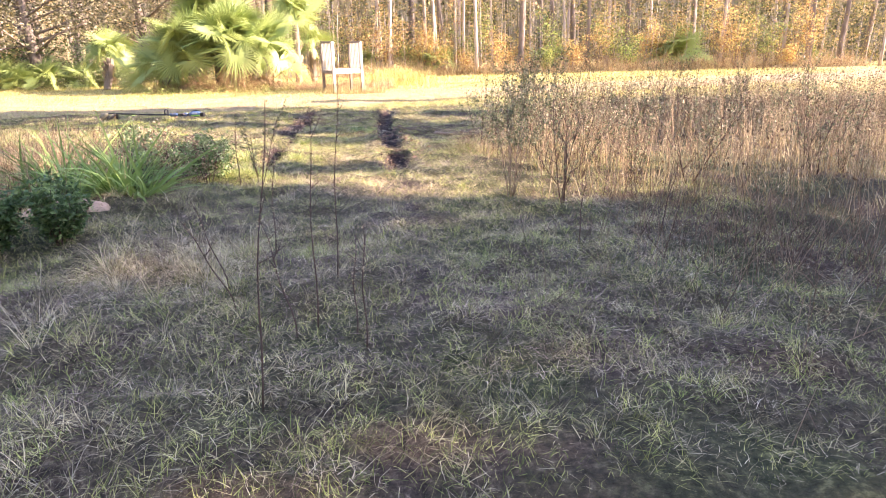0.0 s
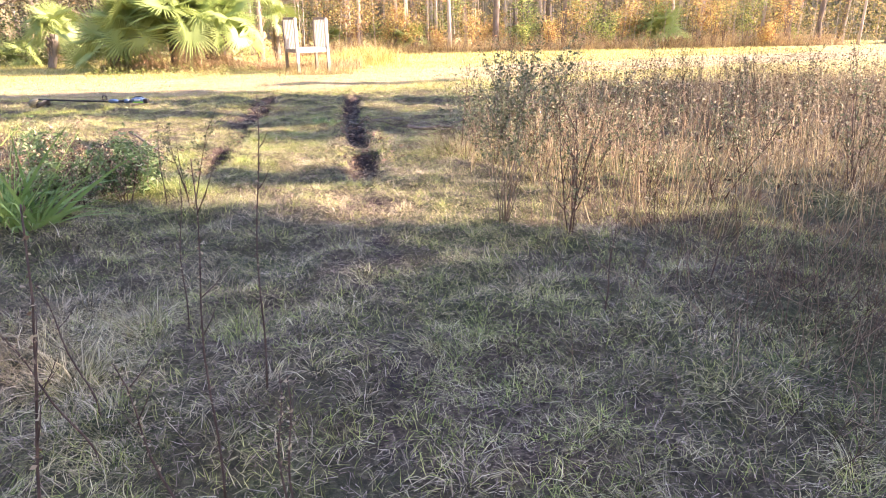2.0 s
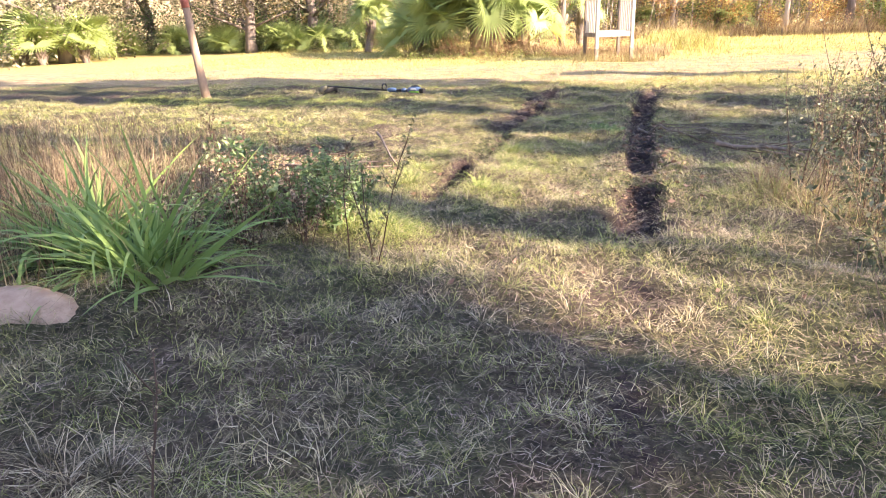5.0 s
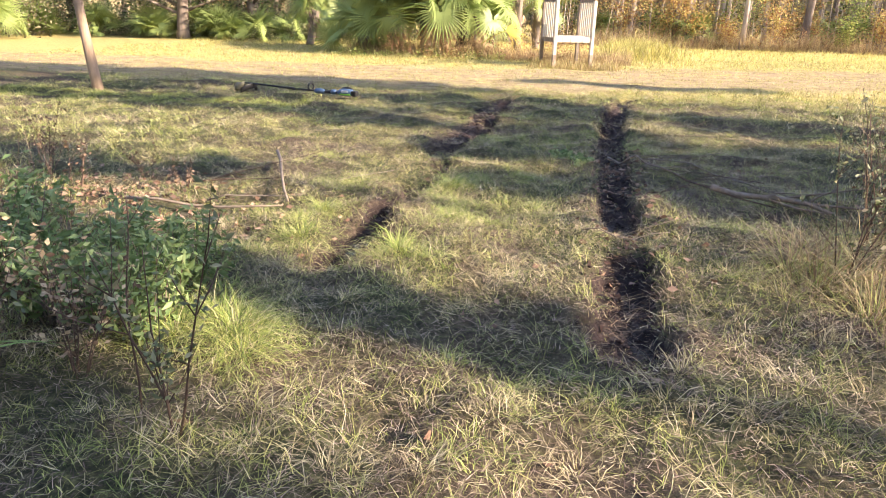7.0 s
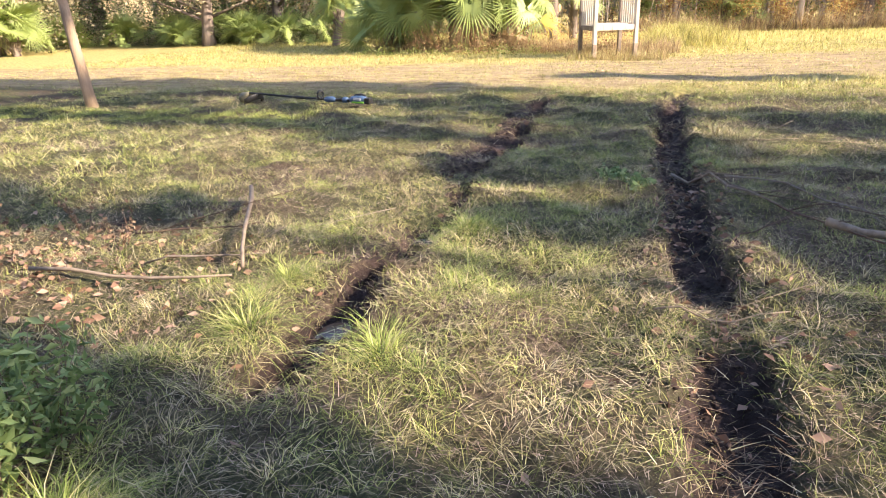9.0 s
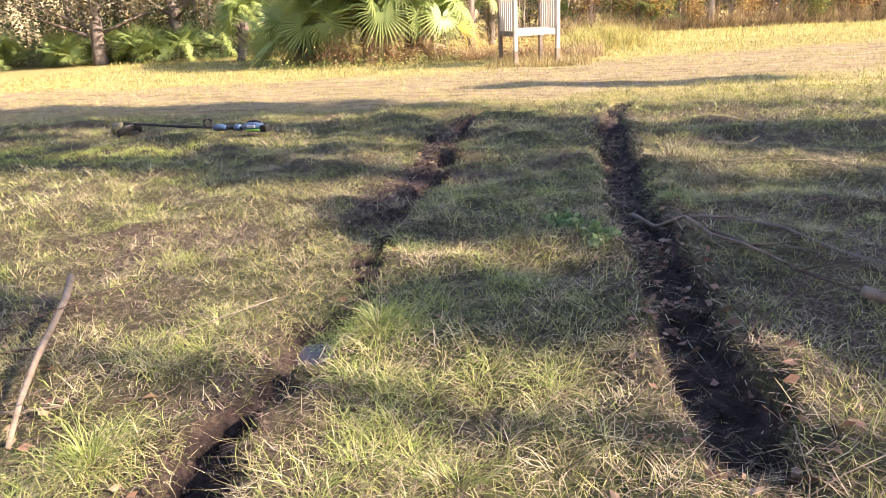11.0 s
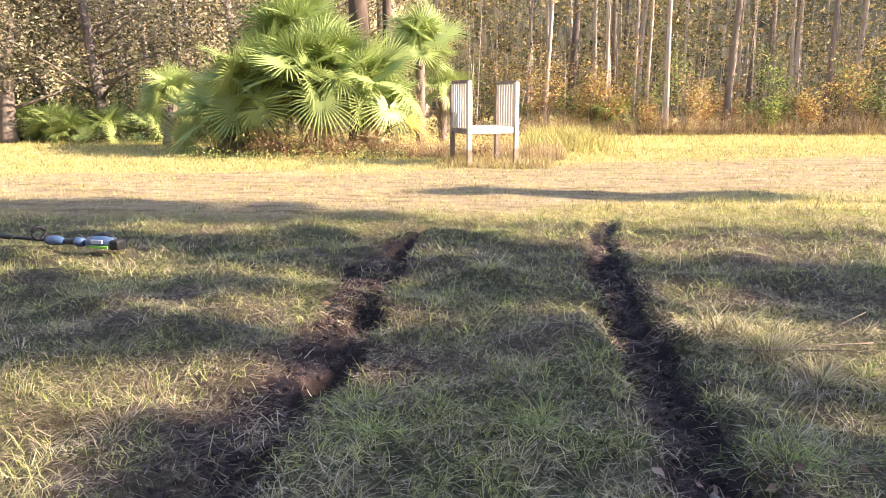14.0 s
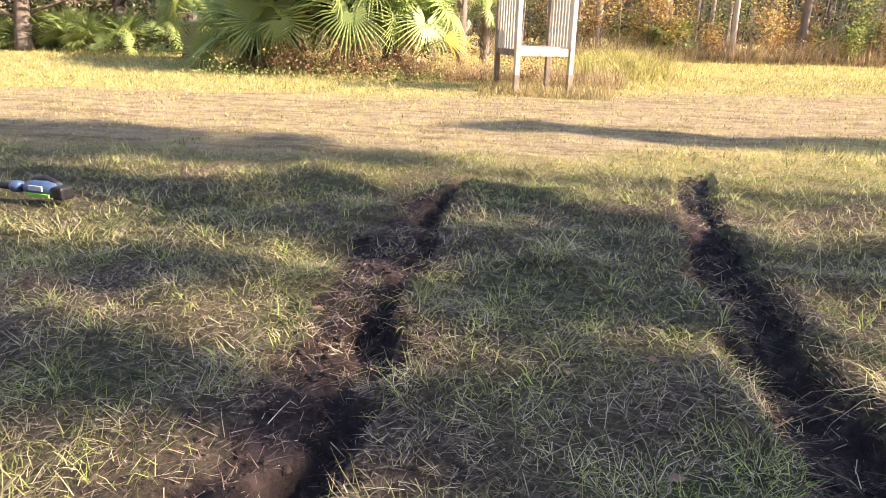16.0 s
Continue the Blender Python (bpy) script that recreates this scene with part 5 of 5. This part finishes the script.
# clods of mud in and beside the wheel marks
n_ = 26000
x_, y_ = R.uniform(-1.1, 1.7, n_), R.uniform(6.3, 15.6, n_)
keep = R.uniform(0, 1, n_) < ruts(x_, y_)[1] * (0.15 + 0.85 * vnoise(x_, y_, 0.17, 14))
x_, y_ = x_[keep], y_[keep]
n_ = len(x_)
OCT = np.array([(1, 0, 0), (0, 1, 0), (-1, 0, 0), (0, -1, 0), (0, 0, 0.8), (0, 0, -0.8)])
cv_ = OCT[None] * (0.004 + 0.018 * R.uniform(0, 1, (n_, 1, 1)) ** 3) * R.uniform(0.6, 1.4, (n_, 6, 3)) + np.stack([x_, y_, ground_z(x_, y_) + 0.002], 1)[:, None]
ct_ = np.arange(n_)[:, None, None] * 6 + np.array([(0, 1, 4), (1, 2, 4), (2, 3, 4), (3, 0, 4), (1, 0, 5), (2, 1, 5), (3, 2, 5), (0, 3, 5)])[None]
M_clod = surface("dark_mud", [(0.3, (0.018, 0.012, 0.011)), (0.55, (0.05, 0.034, 0.030)), (0.75, (0.13, 0.09, 0.078))], 9, 0.85, 0.6, 60)
tagged(new("mud_clods", mesh_of("mud_clods", cv_.reshape(-1, 3), ct_.reshape(-1, 3), M_clod)), "crumbs and clods of dark mud in the wheel marks", kind="stuff")

DRY, GRN = "flattened dry straw-coloured grass", "short green and yellowing grass"
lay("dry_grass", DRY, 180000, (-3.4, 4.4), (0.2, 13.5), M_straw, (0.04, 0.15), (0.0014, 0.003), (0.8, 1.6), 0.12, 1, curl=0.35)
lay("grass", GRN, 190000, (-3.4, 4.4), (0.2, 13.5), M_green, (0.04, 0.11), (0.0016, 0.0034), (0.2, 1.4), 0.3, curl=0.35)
rut_litter("trodden_grass", "dark broken stalks trodden into the muddy wheel marks", 9000, M_weed_dark)
rut_litter("trodden_grass", "dry grass trodden into the muddy wheel marks", 5500, M_straw)
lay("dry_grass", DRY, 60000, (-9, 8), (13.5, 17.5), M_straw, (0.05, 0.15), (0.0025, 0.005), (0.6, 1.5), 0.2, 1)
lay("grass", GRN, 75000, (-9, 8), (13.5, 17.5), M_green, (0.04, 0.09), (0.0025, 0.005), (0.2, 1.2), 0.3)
lay("grass", GRN, 22000, (-9, -3.4), (12.5, 13.5), M_green, (0.04, 0.1), (0.003, 0.006), (0.1, 1.2), 0.3)
lay("grass", GRN, 14000, (4.4, 8), (12.5, 13.5), M_green, (0.04, 0.1), (0.003, 0.006), (0.1, 1.2), 0.3)
lay("grass", GRN, 75000, (-12, -3.4), (4.0, 12.5), M_green, (0.05, 0.14), (0.003, 0.0055), (0.3, 1.35), 0.3)
lay("dry_grass", DRY, 60000, (-12, -3.4), (4.0, 12.5), M_straw, (0.06, 0.2), (0.003, 0.0055), (0.8, 1.5), 0.2, 1)
lay("dry_grass", DRY, 20000, (4.6, 14), (2.0, 17.5), M_straw, (0.1, 0.3), (0.005, 0.008), (0.5, 1.3), 0.2, 1, segs=1)
lay("grass", "sunlit grass round the sandy track", 95000, (-16, 16), (17.2, 30), M_gold, (0.05, 0.15), (0.008, 0.014), (0.1, 0.9), 0.3, segs=1)
lay("dry_grass", "dry grass round the sandy track", 45000, (-16, 16), (17.5, 30), M_straw, (0.05, 0.15), (0.008, 0.014), (0.5, 1.2), 0.2, 1, segs=1)
lay("grass", "green blades among the yellow grass by the sandy track", 32000, (-16, 14), (15.5, 30), M_green, (0.05, 0.14), (0.008, 0.014), (0.1, 1.1), 0.3, segs=1)
lay("grass", "yellow sunlit grass before the woods", 40000, (-18, 26), (30, 38.5), M_gold, (0.06, 0.2), (0.015, 0.025), (0.0, 0.8), 0.3, segs=1)
cs = [(R.uniform(-3.4, 3.2), R.uniform(0.6, 12.5)) for k in range(1700)]
cs = [c for c in cs if vnoise(np.array([c[0]]), np.array([c[1]]), 0.55, 9)[0] > 0.5]
tufts("grass_tufts", "scattered tufts of green grass", [c for c in cs if ruts(np.array([c[0]]), np.array([c[1]]))[1][0] < 0.3], 36, (0.05, 0.15), (0.0016, 0.0032), M_tuft)
named = [(-0.45, 6.1), (-0.3, 6.35), (-0.6, 6.5), (-1.05, 7.25), (-0.85, 6.7), (-0.05, 8.75), (0.0, 9.15), (0.15, 8.7), (-0.1, 9.6), (0.35, 8.9), (0.0, 8.2), (0.6, 8.8), (1.75, 2.9), (-1.3, 8.0),
         (-0.9, 8.9), (1.85, 7.6), (2.0, 8.4), (1.8, 12.6), (2.2, 11.8), (2.5, 11.4), (-0.3, 11.1), (-0.15, 11.3), (0.25, 9.8), (-0.95, 6.1), (-0.82, 7.6), (-0.92, 8.16), (-0.12, 7.5), (-0.04, 8.0), (0.18, 8.3), (-0.17, 9.25), (-1.16, 9.0), (-0.2, 9.2), (0.08, 9.36), (0.47, 9.65), (-0.32, 10.2), (0.3, 8.8), (-0.2, 8.7), (-0.3, 11.56), (-0.46, 6.24), (-0.88, 7.8), (-0.95, 8.75), (0.07, 8.3), (-0.13, 9.0), (0.54, 11.5), (1.35, 11.35), (1.66, 11.35), (2.1, 11.5)]
big = [(-0.46, 6.2), (-0.62, 6.35), (-0.35, 6.05), (-0.7, 6.1), (-0.82, 7.6), (-0.12, 7.5), (-0.2, 9.2), (-0.92, 8.16)]
tufts("grass_tufts", "big shaggy tufts of green grass beside the ruts", big, 420, (0.12, 0.32), (0.002, 0.0042), M_tuft, 0.13)
named += [(x + R.normal(0, 0.12), y + R.normal(0, 0.15)) for x, y in named]
tufts("grass_tufts", "thick yellow-green tufts of grass beside the ruts", named, 170, (0.07, 0.19), (0.0016, 0.0034), M_tuft, 0.12)
cs = [(-0.4, 2.9), (-0.2, 2.6), (-0.6, 2.4), (-0.1, 3.3), (-0.5, 3.4), (-0.8, 2.8), (1.75, 12.3), (1.7, 12.6), (1.85, 12.0)]
tufts("straw_tufts", "long pale bunches of bent dry grass", cs + [(x + R.normal(0, 0.1), y + R.normal(0, 0.1)) for x, y in cs], 150, (0.14, 0.4), (0.0025, 0.0045), M_straw, 0.1)
reeds = [(2.25, 7.6), (2.4, 7.8), (2.5, 7.4), (2.3, 7.9), (2.6, 7.9), (2.15, 7.8), (2.4, 7.2)]
tufts("reed_clump", "tall brown reed stems beside the wheel mark", reeds, 90, (0.45, 0.95), (0.0025, 0.0045), M_reed, 0.09)
tufts("reed_clump", "green grass stems among the brown reeds", reeds, 60, (0.25, 0.6), (0.0025, 0.0045), M_tuft, 0.1)
M_thatch = leafy("matted_brown_thatch", [(0.0, (0.07, 0.045, 0.036)), (0.4, (0.22, 0.15, 0.115)), (0.75, (0.40, 0.29, 0.225)), (1.0, (0.62, 0.49, 0.38))], None, 1, 0.1)
n_ = 120000
x_, y_ = R.uniform(-2.4, 3.2, n_), R.uniform(1.0, 15.2, n_)
bare_ = ruts(x_, y_)
keep = R.uniform(0, 1, n_) > bare_[1] * np.where(bare_[0] > 0.07, 0.97, 0.5)
x_, y_ = x_[keep], y_[keep]
n_ = len(x_)
tagged(new("thatch", mesh_of("thatch", *blades(np.stack([x_, y_, ground_z(x_, y_) + R.uniform(0.002, 0.02, n_)], 1), R.uniform(0.02, 0.09, n_), R.uniform(0.002, 0.004, n_), R.uniform(1.2, 1.65, n_), R.uniform(0, 6.3, n_), 0.05, 1), M_thatch)),
       "short matted brown thatch between the grass blades", kind="stuff")
tufts("straw_tufts", "tall pale arching stems of dead grass", [(R.uniform(-0.9, 0.15), R.uniform(1.5, 3.6)) for k in range(26)], 34, (0.28, 0.62), (0.002, 0.0038), M_straw, 0.07)
cs = [(R.uniform(-3.4, 3.2), R.uniform(0.4, 12.5)) for k in range(520)]
tufts("straw_tufts", "scattered bunches of dry bent grass", [c for c in cs if ruts(np.array([c[0]]), np.array([c[1]]))[1][0] < 0.2], 60, (0.06, 0.2), (0.002, 0.0038), M_straw, 0.07)
cs = [(R.uniform(-10, 8), R.uniform(12.5, 17)) for k in range(500)] + [(R.uniform(-10, -3.4), R.uniform(6, 12.5)) for k in range(300)]
tufts("grass_tufts", "scattered tufts of green grass further off", [c for c in cs if ruts(np.array([c[0]]), np.array([c[1]]))[1][0] < 0.3 and track(np.array([c[0]]), np.array([c[1]]))[0] < 0.4], 30, (0.06, 0.17), (0.004, 0.006), M_tuft, 0.08)
